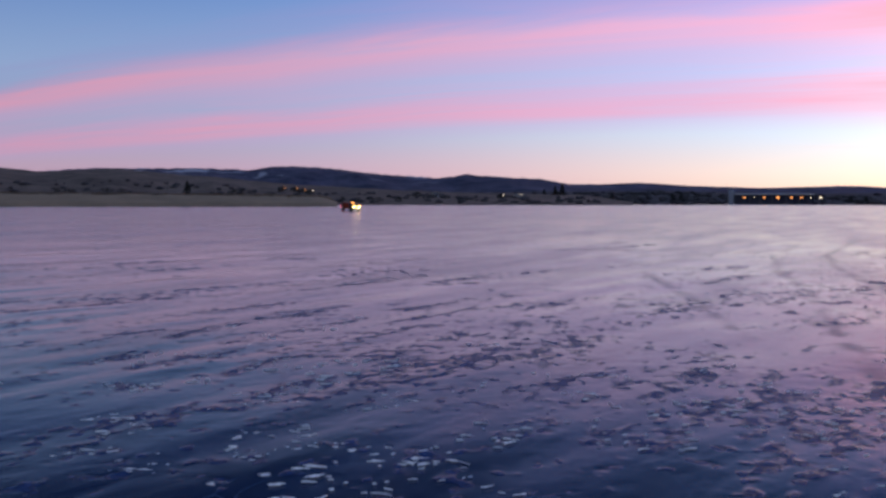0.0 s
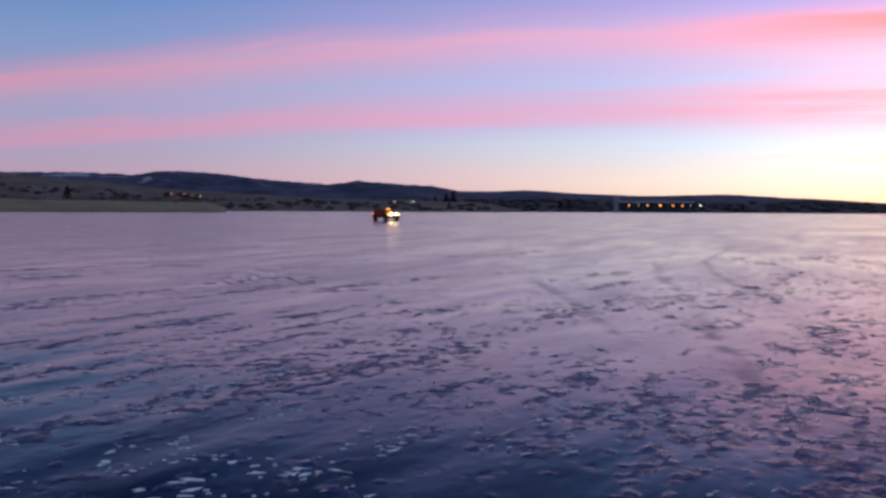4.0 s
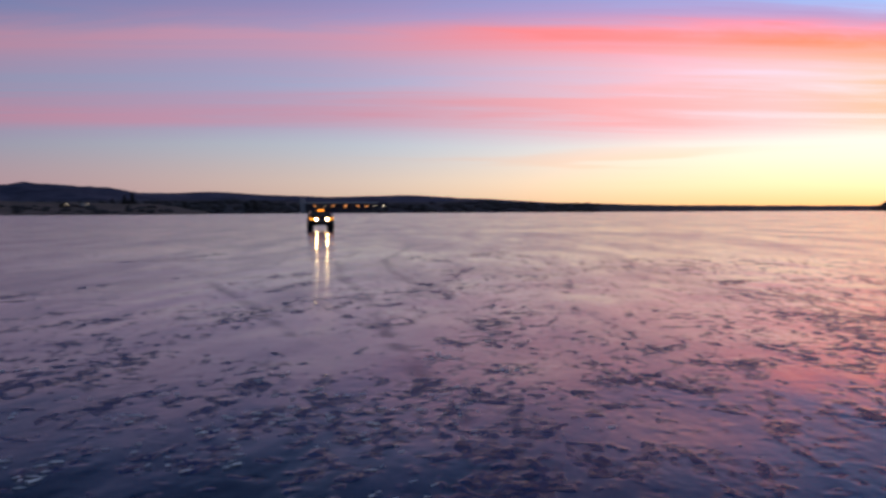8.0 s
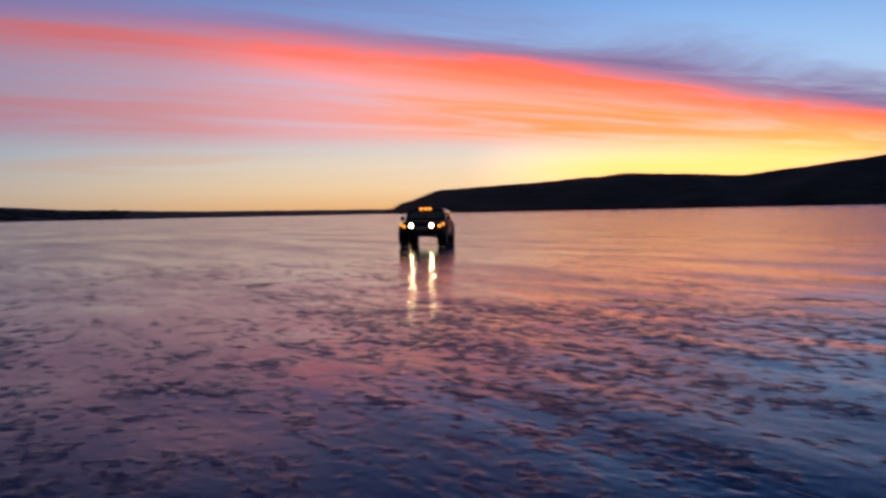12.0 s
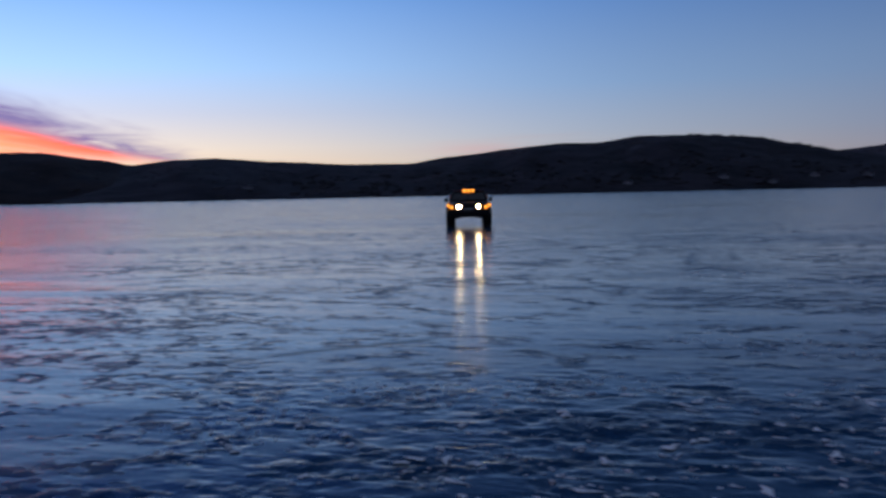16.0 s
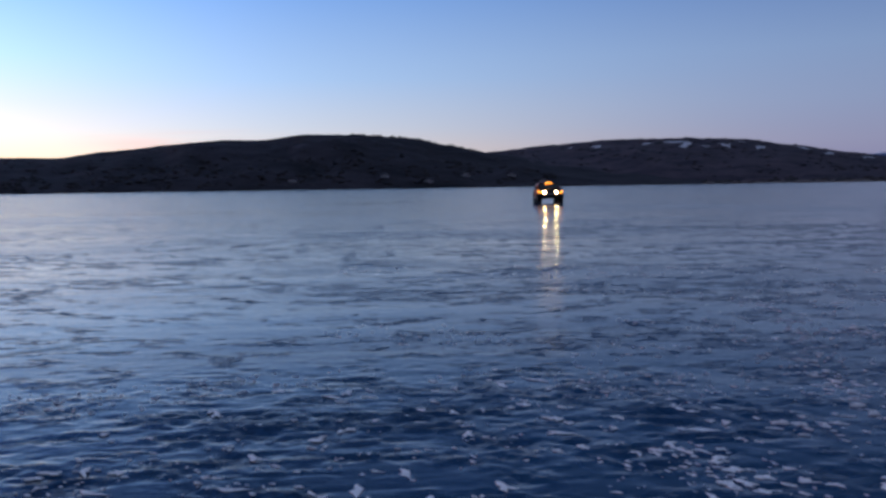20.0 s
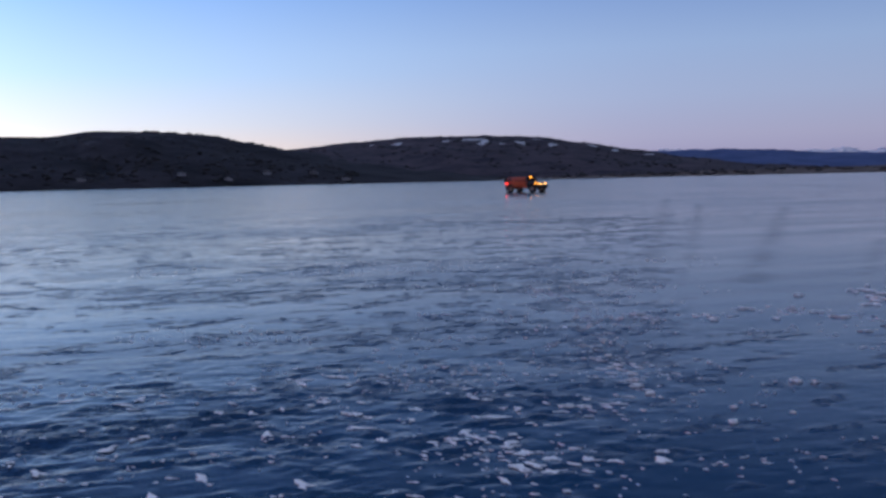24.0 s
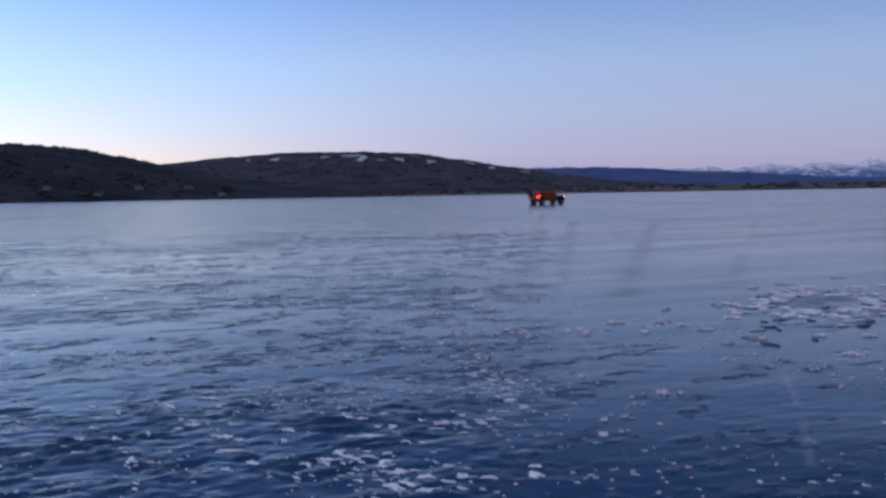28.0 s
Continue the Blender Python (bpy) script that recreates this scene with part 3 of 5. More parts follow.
# tyre tracks: the line, half its width, and how much dust lies on it (or was swept off it)
TRACKS = [
    ([(-18.5, 120.9), (-6.1, 55.9), (-2.6, 45.6), (0.7, 38.5)], 0.5, 0.5), ([(2.8, 26.6), (4.9, 24.2)], 0.25, 0.6),
    ([(14.6, 39.9), (10.4, 30.8), (7.9, 23.2), (6.7, 18.1), (5.1, 13.1), (4.0, 9.4), (3.8, 8.1), (3.4, 6.9)], 0.12, -0.6), ([(18.3, 43.1), (12.3, 31.4), (9.9, 24.7), (8.9, 20.9), (8.5, 18.9)], 0.13, -0.6), ([(4.8, 25.3), (4.1, 17.3), (3.8, 13.6), (3.5, 11.6)], 0.10, -0.25),
    ([(4.6, 23.4), (4.2, 16.4), (3.5, 12.1)], 0.14, -0.5), ([(5.4, 17.0), (4.8, 12.1), (4.21, 9.68), (3.32, 6.83)], 0.12, -0.5),
]
SOUTH_TRACKS = [
    ([(36.1, -60.3), (8.4, -13.5)], 0.24, -0.42), ([(26.9, -48.5), (9.4, -16.6)], 0.20, -0.4), ([(21.0, -46.3), (6.8, -13.9)], 0.26, -0.5), ([(8.6, -24.4), (5.8, -15.9)], 0.15, -0.35),
    ([(10.10, -0.23), (10.44, -1.19), (10.80, -2.68)], 0.09, -1.4), ([(2.77, -9.04), (2.07, -7.28), (1.63, -5.96)], 0.03, 0.5), ([(3.9, -14.9), (3.9, -13.9)], 0.35, -1.6),
]
LATTICE = np.random.RandomState(7).rand(256, 256) * 2 - 1


def rough_field(x, y, octaves=1, fall=0.55):
    """Smooth random relief between about -1 and 1."""
    total, size = np.zeros_like(x), 1.0
    for k in range(octaves):
        xs, ys = x * 2 ** k + 17.3 * k, y * 2 ** k - 9.1 * k
        xi, yi = np.floor(xs).astype(int), np.floor(ys).astype(int)
        fx, fy = xs - xi, ys - yi
        fx, fy = fx * fx * (3 - 2 * fx), fy * fy * (3 - 2 * fy)
        xi, yi, xj, yj = xi % 256, yi % 256, (xi + 1) % 256, (yi + 1) % 256
        total += size * ((LATTICE[xi, yi] * (1 - fx) + LATTICE[xj, yi] * fx) * (1 - fy) + (LATTICE[xi, yj] * (1 - fx) + LATTICE[xj, yj] * fx) * fy)
        size *= fall
    return total


def ease(v, a, b):
    k = np.clip((v - a) / (b - a), 0, 1)
    return k * k * (3 - 2 * k)


def from_line(x, y, points):
    best = np.full_like(x, 1e6)
    for (ax, ay), (bx, by) in zip(points, points[1:]):
        dx, dy = bx - ax, by - ay
        k = np.clip(((x - ax) * dx + (y - ay) * dy) / (dx * dx + dy * dy), 0, 1)
        best = np.minimum(best, np.hypot(x - ax - k * dx, y - ay - k * dy))
    return best


def lake():
    """One sheet of ice to the horizon, fine near the middle, with its relief of drifts, scrapes and trodden places."""
    bearings = np.concatenate([np.arange(-27, 170, 0.15), np.arange(170, 333, 6.0)])
    radii = np.concatenate([[0.0005, 0.6, 1.4, 2.4, 3.4], 4.2 * 1.005 ** np.arange(332), 22.0 * 1.016 ** np.arange(96), [102, 140, 200, 300, 450, 700, 1100, 1700, 2600, 3800, 4900]])
    n, rows = len(bearings), len(radii)
    a = np.radians(bearings)[None, :]
    x, y = np.sin(a) * radii[:, None], np.cos(a) * radii[:, None]
    b = np.broadcast_to(bearings[None, :], x.shape)
    r = np.broadcast_to(radii[:, None], x.shape)
    c, s = math.cos(radians(WIND)), math.sin(radians(WIND))
    p, q = c * x + s * y, c * y - s * x
    broad = rough_field(p * 0.22, q * 0.4, 2)
    tufts = rough_field(p * 1.7 + 40, q * 2.6, 2)
    dabs = rough_field(p * 2.4 + 80, q * 4.6, 2)
    shreds = rough_field(p * 1.9 + 30, q * 7.5, 3)
    wear = np.zeros_like(x)

    def sector(a0, a1, r0, r1):
        return ease(b, a0, a0 + 6) * ease(b, a1, a1 - 6) * ease(r, r0, r0 * 1.15) * ease(r, r1, r1 * 0.8)

    # stray dabs blown across the ice: bearings, distances, how rare, how wide the bare stretches between them
    for a0, a1, r0, r1, rare in ((-30, 14, 7, 40, 0.80), (0, 40, 7, 45, 0.72), (24, 66, 5, 40, 0.30), (58, 98, 5, 40, 0.50), (84, 152, 9, 60, 0.46), (-30, 172, 30, 95, 0.60)):
        wear = np.maximum(wear, 0.62 * sector(a0, a1, r0, r1) * ease(shreds + 0.30 * broad + 0.25 * tufts, rare, rare + 0.35))
    # small tufts close by on the north side
    specks = rough_field(p * 7.0 + 5, q * 10.5, 2)
    wear = np.maximum(wear, 0.62 * sector(-32, 20, 4.2, 17) * ease(specks + 0.35 * broad + 0.3 * tufts, 0.74, 1.1))
    lanes = rough_field(math.cos(0.9) * x * 0.30 + math.sin(0.9) * y * 0.30, 1.9 * (math.cos(0.9) * y - math.sin(0.9) * x), 2)
    wear = np.maximum(wear, 0.80 * sector(-32, 34, 4.2, 32) * ease(0.75 * specks + 0.75 * lanes + 0.25 * broad, 0.56, 0.95))
    wear = np.maximum(wear, 0.75 * sector(6, 50, 5, 42) * ease(specks + 0.45 * broad + 0.4 * tufts, 0.66, 1.05))
    wear = np.maximum(wear, 0.85 * sector(24, 98, 4.2, 20) * ease(specks + 0.45 * broad + 0.35 * tufts, 0.20, 0.75))
    frosted = rough_field(p * 3.2 + 21, q * 6.4, 3)
    wear = np.maximum(wear, 0.46 * sector(18, 74, 4.2, 26) * ease(frosted + 0.4 * broad, -0.15, 0.8))
    # a thin mottling over the ice on the east and south sides
    mottle = rough_field(p * 2.2 + 11, q * 3.4, 3)
    # thicker past bearing 116: real dabs, and darkness painted into that side
    wear = np.maximum(wear, 0.54 * sector(80, 154, 6, 50) * ease(mottle + 0.5 * broad + 0.25 * ease(b, 116, 130), -0.1, 0.8))
    # broken rough ice close by on the east and south sides
    rubble = np.maximum(ease(b, 84, 92) * ease(b, 152, 140) * ease(r + 0.9 * broad, 11.5, 6.0), 0.75 * sector(62, 92, 3, 6.6))
    wear = np.maximum(wear, 0.85 * rubble * ease(0.7 * dabs + 0.5 * broad + 0.3 * shreds, -0.9, 0.9))
    wear = np.maximum(wear, 0.6 * sector(120, 176, 3, 12) * ease(dabs + 0.4 * broad, 0.35, 0.9))
    wear = np.maximum(wear, 0.6 * sector(157, 176, 11.0, 17.5) * ease(dabs + 0.3 * tufts, 0.2, 0.8))
    for lines, wide, much in ((WIND_LANES, 0.013, 0.95), (NEAR_LANES, 0.013, 0.9), (DABS_FAR, 0.011, 0.95), (STEPS, 0.019, 1.0), (TUFTS_NORTH, 0.022, 0.95), (TUFTS_SUNSET, 0.030, 1.05), (TUFTS_EAST, 0.028, 1.0), (RIFTS_EAST, 0.012, 0.85), (RIFTS_SOUTH, 0.012, 0.85)):
        for points in lines:
            gap = from_line(x + 0.10 * tufts, y + 0.10 * dabs, points)
            near = gap < 1.5
            reach = np.clip(wide * r[near], 0.08, 0.45)
            wear[near] = np.maximum(wear[near], much * np.exp(-(gap[near] / reach) ** 2) * ease(0.5 * dabs[near] + 0.9 * specks[near], -0.5, 0.2))
    dust = np.zeros_like(x)
    for points, wide, much in TRACKS + SOUTH_TRACKS:
        gap = from_line(x + 0.25 * tufts * wide, y, points)
        dust += much * np.exp(-(gap / wide) ** 2) * ease(tufts, -0.9, 0.2)
    # share of the painted north tone, by bearing from the camera
    north_side = ease(np.abs((b + 5 + 180) % 360 - 180), 101, 75)
    close = ease(r, 90, 30)
    lumps = rough_field(p * 6.0, q * 8.0, 3, 0.6)
    z = wear * close * (0.0042 + 0.012 * rubble) * lumps
    z += close * (0.004 + 0.008 * north_side) * rough_field(p * 0.35 + 9, q * 1.1, 2) + close * 0.0008 * rough_field(p * 3.4, q * 8, 3)
    z *= ease(r, 3.2, 4.2)
    verts = np.stack([x, y, z], -1).reshape(-1, 3)
    i, j = np.meshgrid(np.arange(rows - 1), np.arange(n), indexing="ij")
    k = (j + 1) % n
    quads = np.stack([i * n + j, i * n + k, (i + 1) * n + k, (i + 1) * n + j], -1).reshape(-1, 4)[:, ::-1]
    me = bpy.data.meshes.new("ground")
    me.vertices.add(len(verts))
    me.vertices.foreach_set("co", verts.ravel())
    me.loops.add(quads.size)
    me.loops.foreach_set("vertex_index", quads.ravel().astype(np.int32))
    me.polygons.add(len(quads))
    me.polygons.foreach_set("loop_start", np.arange(0, quads.size, 4, dtype=np.int32))
    me.polygons.foreach_set("use_smooth", np.ones(len(quads), dtype=bool))
    me.attributes.new("wear", "FLOAT", "POINT").data.foreach_set("value", wear.ravel().astype(np.float32))
    me.attributes.new("north_side", "FLOAT", "POINT").data.foreach_set("value", north_side.ravel().astype(np.float32))
    me.attributes.new("dust", "FLOAT", "POINT").data.foreach_set("value", dust.ravel().astype(np.float32))
    me.materials.append(ICE)
    me.update()
    me.validate()
    ob = new("ground", me)
    if me.polygons[5000].normal.z < 0:
        me.flip_normals()
    tagged(ob, "frozen lake of bluish ice with thin frost and wind marks", "ice", kind="structure")


lake()


# ---- hills round the lake ----
def between(table, a):
    if a <= table[0][0]:
        return table[0][1]
    for (a0, h0), (a1, h1) in zip(table, table[1:]):
        if a <= a1:
            k = (a - a0) / (a1 - a0)
            k = 0.5 * k + 0.5 * (3 * k * k - 2 * k ** 3)
            return h0 + (h1 - h0) * k
    return table[-1][1]


def hill(label, crest, shore, top, mat, rough=0.03, swell=0.85, step=0.3, lobes=7.0):
    """A range of hills from its shore up to its crest; the crest's height is given in degrees over the eye, by bearing."""
    a0, a1 = crest[0][0], crest[-1][0]
    cols = int((a1 - a0) / step) + 1
    rows = [0, 0.04, 0.12, 0.22, 0.34, 0.46, 0.58, 0.7, 0.8, 0.88, 0.94, 1.0, 1.08, 1.3]
    verts, faces = [], []
    for i in range(cols):
        a = a0 + (a1 - a0) * i / (cols - 1)
        height = EYE + top * math.tan(radians(between(crest, a)))
        height += top * radians(rough) * (noise.fractal(Vector((a * 1.1, top * 0.01, 3)), 1.0, 2.0, 5) + 0.6 * noise.noise(Vector((a * 4, top, 9))))
        for s in rows:
            r = shore + (top - shore) * s
            if s <= 1:
                z = height * s ** swell
                z += height * 0.16 * math.sin(math.pi * s) * noise.fractal(Vector((a * 0.35, s * 2.2, lobes)), 0.9, 2.0, 4)
                z = min(z, EYE + (height - EYE) * r / top * 0.985) if 0 < s < 1 else z
            else:
                z = height * (1 - (s - 1) * 2.2)
            verts.append(at(a, r, max(z, 0.0) if s else -0.6))
    n = len(rows)
    for i in range(cols - 1):
        for j in range(n - 1):
            faces.append((i * n + j, i * n + j + 1, (i + 1) * n + j + 1, (i + 1) * n + j))
    ob = new("hill", mesh_from("hill", verts, faces, mat, True))
    tagged(ob, label, "hill", kind="structure")

    def surface(a, s):
        """A place on the slope."""
        f = max(0.0, min(cols - 1.001, (a - a0) / (a1 - a0) * (cols - 1)))
        i, e = int(f), f - int(f)
        j = max(m for m in range(n - 1) if rows[m] <= max(s, 0.0))
        k = (s - rows[j]) / (rows[j + 1] - rows[j])
        near, far = [Vector(verts[c * n + j]).lerp(Vector(verts[c * n + j + 1]), k) for c in (i, i + 1)]
        return near.lerp(far, e)
    return surface


brown_west = hill("low brown hill of dry winter grass above the bank",
                  [(-60.6, 2.22), (-40.4, 2.42), (-30.3, 2.12), (-24.54, 1.92), (-22.73, 1.73), (-18.68, 1.92), (-14.14, 1.56), (-8.08, 1.06), (-2.02, 0.76), (3.03, 0.6), (8.08, 0.5), (11.11, 0.1)],
                  950, 1500, BROWN_HILL)
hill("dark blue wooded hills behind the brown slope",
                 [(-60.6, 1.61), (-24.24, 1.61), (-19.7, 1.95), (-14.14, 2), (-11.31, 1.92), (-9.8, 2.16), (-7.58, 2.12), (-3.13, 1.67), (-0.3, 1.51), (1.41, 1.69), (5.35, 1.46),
                  (8.38, 1.01), (10.1, 0.91)], 1900, 2700, HAZE_HILL, 0.06, step=0.15)
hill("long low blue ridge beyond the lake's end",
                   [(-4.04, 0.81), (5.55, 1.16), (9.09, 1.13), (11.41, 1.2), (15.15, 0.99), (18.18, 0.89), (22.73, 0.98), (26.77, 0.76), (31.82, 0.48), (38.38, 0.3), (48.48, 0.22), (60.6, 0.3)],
                   2400, 3200, HAZE_HILL, 0.02)
wood_north = hill("low dark wooded shore at the lake's end",
                  [(-8.08, 0.5), (0, 0.62), (6.06, 0.71), (13.13, 0.73), (20.2, 0.55), (26.26, 0.6), (33.33, 0.42), (41.41, 0.22), (48.48, 0.1), (56.56, 0.05)],
                  1450, 1800, GREY_WOOD, 0.03)
hill_sunset = hill("wooded hill, a black silhouette under the sunset",
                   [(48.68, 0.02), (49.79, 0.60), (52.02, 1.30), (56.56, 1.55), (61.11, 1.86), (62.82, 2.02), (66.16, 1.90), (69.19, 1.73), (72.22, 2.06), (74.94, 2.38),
                    (77.97, 2.76), (82.31, 2.72), (84.84, 2.37), (87.36, 1.97), (90.9, 1.51), (98.98, 0.81), (103.02, 0.2)], 1150, 1800, BACKLIT_HILL)
hill_east = hill("long dark hill with scattered scrub above the far shore",
                 [(82.82, 0.5), (87.26, 2.02), (89.18, 2.26), (91.61, 2.34), (94.94, 2.1), (99.38, 1.87), (102.82, 1.85), (105.04, 2.18), (106.8, 2.34), (108.07, 2.52), (110.59, 2.74), (111.5, 2.84),
                  (113.93, 2.82), (116.35, 3.14), (119.18, 3.1), (122.51, 2.88), (124.73, 2.42), (127.26, 1.92), (131.3, 1.31), (135.34, 0.81), (139.38, 0.3)], 1050, 1700, DARK_HILL)
hill_snow = hill("brown hill with patches of old snow near its top",
                 [(121, 1.2), (127.3, 2.0), (130.8, 2.33), (134.3, 2.57), (138.4, 2.57), (141.7, 2.43), (144, 2.06), (147.6, 1.5), (150.5, 1.0), (154, 0.55), (158, 0.3), (164, 0.1)],
                 1300, 2100, SNOWY_HILL, 0.05)
hill("far forested ridge with haze blue in its colour",
                 [(141.4, 1.31), (148.47, 1.43), (152, 1.44), (155.03, 1.31), (157.56, 1.09), (160.59, 0.96), (163.12, 0.76), (166.65, 0.5), (173.72, 0.6), (191.9, 0.71)], 2500, 3400, FAR_HAZE_HILL, 0.06)
hill("snow covered mountain chain at the horizon",
                 [(146.45, 1.11), (149.48, 1.51), (151.5, 1.11), (156.55, 1.21), (158.6, 1.28), (160.09, 1.12), (161.9, 1.44), (163.3, 1.20), (164.9, 1.40), (166.0, 1.24), (167.2, 1.46), (168.4, 1.30), (170.69, 1.11), (174.73, 1.31), (191.9, 1.21)],
                 3600, 4400, ALPINE, 0.16, step=0.1)
bank_west = hill("reed-covered bank of dry tan grass at the ice",
                 [(-60.6, 0.6), (-24.24, 0.56), (-12.12, 0.52), (-7.07, 0.42), (-6.26, 0.1)], 490, 540, REED, 0.02, 0.5)
shore_far = hill("low brown shore strip", [(121.2, 0.12), (141.4, 0.18), (151.5, 0.22), (161.6, 0.3), (176.75, 0.3), (196.95, 0.3)], 1250, 1400, BROWN_HILL, 0.02)
hill("low dark hills", [(191.9, 0.81), (227.25, 1.61), (262.6, 1.21), (292.9, 1.81), (306.03, 2.02)], 1400, 2200, DARK_HILL, step=1.0)


def snow_patch(surface, bearing, s, wide, deep, seed):
    """A patch of old snow lying in a hollow of a slope."""
    verts, n = [], 12
    for ring_at in (0.0, 0.6, 1.0):
        for k in range(n):
            a = 2 * math.pi * k / n
            reach = ring_at * (0.7 + 1.1 * noise.noise(Vector((2.6 * math.cos(a), 2.6 * math.sin(a), seed))))
            verts.append(surface(bearing + wide * reach * math.cos(a), min(s + deep * reach * math.sin(a), 0.995)) + Vector((0, 0, 1.2 * (1.1 - ring_at))))
    faces = [(j * n + k, j * n + (k + 1) % n, (j + 1) * n + (k + 1) % n, (j + 1) * n + k) for j in range(2) for k in range(n)]
    ob = new("snow_patch", mesh_from("snow_patch", verts, faces, OLD_SNOW))
    tagged(ob, "patch of old white snow in a hollow of the hill", "snow", "snow patches on the hill")


for i, (b, s, w, d) in enumerate([(133.4, 0.72, 0.5, 0.06), (138.5, 0.75, 0.62, 0.13), (137.9, 0.84, 0.8, 0.04), (136.3, 0.80, 0.35, 0.025), (140.8, 0.73, 0.4, 0.09), (142.6, 0.68, 0.35, 0.10),
                                  (141.6, 0.82, 0.5, 0.012), (144.9, 0.83, 0.55, 0.06), (146.2, 0.8, 0.45, 0.06), (148.1, 0.78, 0.4, 0.05), (139.6, 0.68, 0.3, 0.015), (131.9, 0.78, 0.3, 0.012), (129.4, 0.06, 0.2, 0.01)]):
    snow_patch(hill_snow, b, s, w, d, i * 3.1)


# ---- woods and trees ----
def clump(rng, base, height, width, sides=6):
    """One far tree as an uneven, pointed blob: its points and faces."""
    verts, faces = [], []
    for z, w in ((0.0, 0.55), (0.35, 1.0), (0.75, 0.6)):
        for k in range(sides):
            a = 2 * math.pi * (k + rng.random() * 0.5) / sides
            r = 0.5 * width * w * (0.7 + 0.6 * rng.random())
            verts.append((base.x + r * math.cos(a), base.y + r * math.sin(a), base.z + height * z))
    verts.append((base.x, base.y, base.z + height))
    for j in range(2):
        for k in range(sides):
            faces.append((j * sides + k, j * sides + (k + 1) % sides, (j + 1) * sides + (k + 1) % sides, (j + 1) * sides + k))
    faces += [(2 * sides + k, 2 * sides + (k + 1) % sides, 3 * sides) for k in range(sides)]
    return verts, faces


def woods(label, surface, a0, a1, s0, s1, count, tall, seed, patchy=0.0, mat=BRUSH):
    rng = random.Random(seed)
    verts, faces = [], []
    made = 0
    while made < count:
        a, s = rng.uniform(a0, a1), rng.uniform(s0, s1)
        if noise.noise(Vector((a * 0.6, s * 5, seed))) < patchy - 0.4 * rng.random():
            continue
        base = surface(a, s)
        h = tall * rng.uniform(0.4, 1.0)
        v, f = clump(rng, base - Vector((0, 0, 0.4)), h, h * rng.uniform(1.5, 4.0))
        faces += [tuple(i + len(verts) for i in face) for face in f]
        verts += v
        made += 1
    tagged(new("far_woods", mesh_from("far_woods", verts, faces, mat)), label, "trees", kind="stuff")


woods("dark scrub and bare trees on the slope", hill_east, 87, 130, 0.03, 0.97, 900, 2.4, 1, 0.15)
woods("dark conifers in bands low on the slope", hill_east, 96, 131, 0.02, 0.45, 420, 3.4, 12, 0.18, SCRUB)
woods("dark scrub in the folds of the snowy hill", hill_snow, 127, 150, 0.05, 0.9, 200, 3.0, 13, 0.16, SCRUB)
woods("bare trees behind the reed bank", brown_west, -30, -7, 0.0, 0.10, 220, 6.5, 14, 0.02)
woods("small trees standing along the crest", hill_east, 119, 127, 0.97, 1.0, 45, 3.2, 8, -0.2)
woods("bushes along the crest of the snowy hill", hill_snow, 130, 148, 0.97, 1.0, 40, 2.4, 9, 0.0)
woods("dark scrub and bare trees on the black hill", hill_sunset, 50, 95, 0.1, 0.97, 200, 3.0, 2, 0.1)
woods("low scrub on the snowy hill", hill_snow, 126, 156, 0.03, 1.0, 260, 3.0, 3, 0.15)
woods("dark trees along the lake's end", wood_north, -7, 34, 0.0, 0.8, 900, 6.0, 4, 0.0)
woods("trees scattered over the brown slope", brown_west, -30, 9, 0.05, 0.5, 200, 4.0, 5, 0.12)
woods("bare bushes on the far shore strip", shore_far, 122, 175, 0.1, 0.9, 350, 4.0, 7, 0.05)


def reed_fringe():
    """Tufts of tall dry grass along the bank."""
    rng = random.Random(11)
    verts, faces = [], []
    for _ in range(1200):
        base = bank_west(rng.uniform(-34, -6.5), rng.uniform(0.7, 1.0))
        h, lean = rng.uniform(0.3, 0.8), rng.uniform(-0.3, 0.3)
        for k in range(3):
            a = rng.uniform(0, math.pi)
            d = Vector((math.cos(a), math.sin(a), 0)) * rng.uniform(0.15, 0.5)
            i = len(verts)
            verts += [base - d, base + d, base + Vector((lean, lean, h)) + d * 0.6, base + Vector((lean, lean, h)) - d * 0.6]
            faces.append((i, i + 1, i + 2, i + 3))
    tagged(new("reed_grass", mesh_from("reed_grass", verts, faces, REED)), "tall dry tan reeds along the frozen shore", "grass", kind="stuff")


reed_fringe()


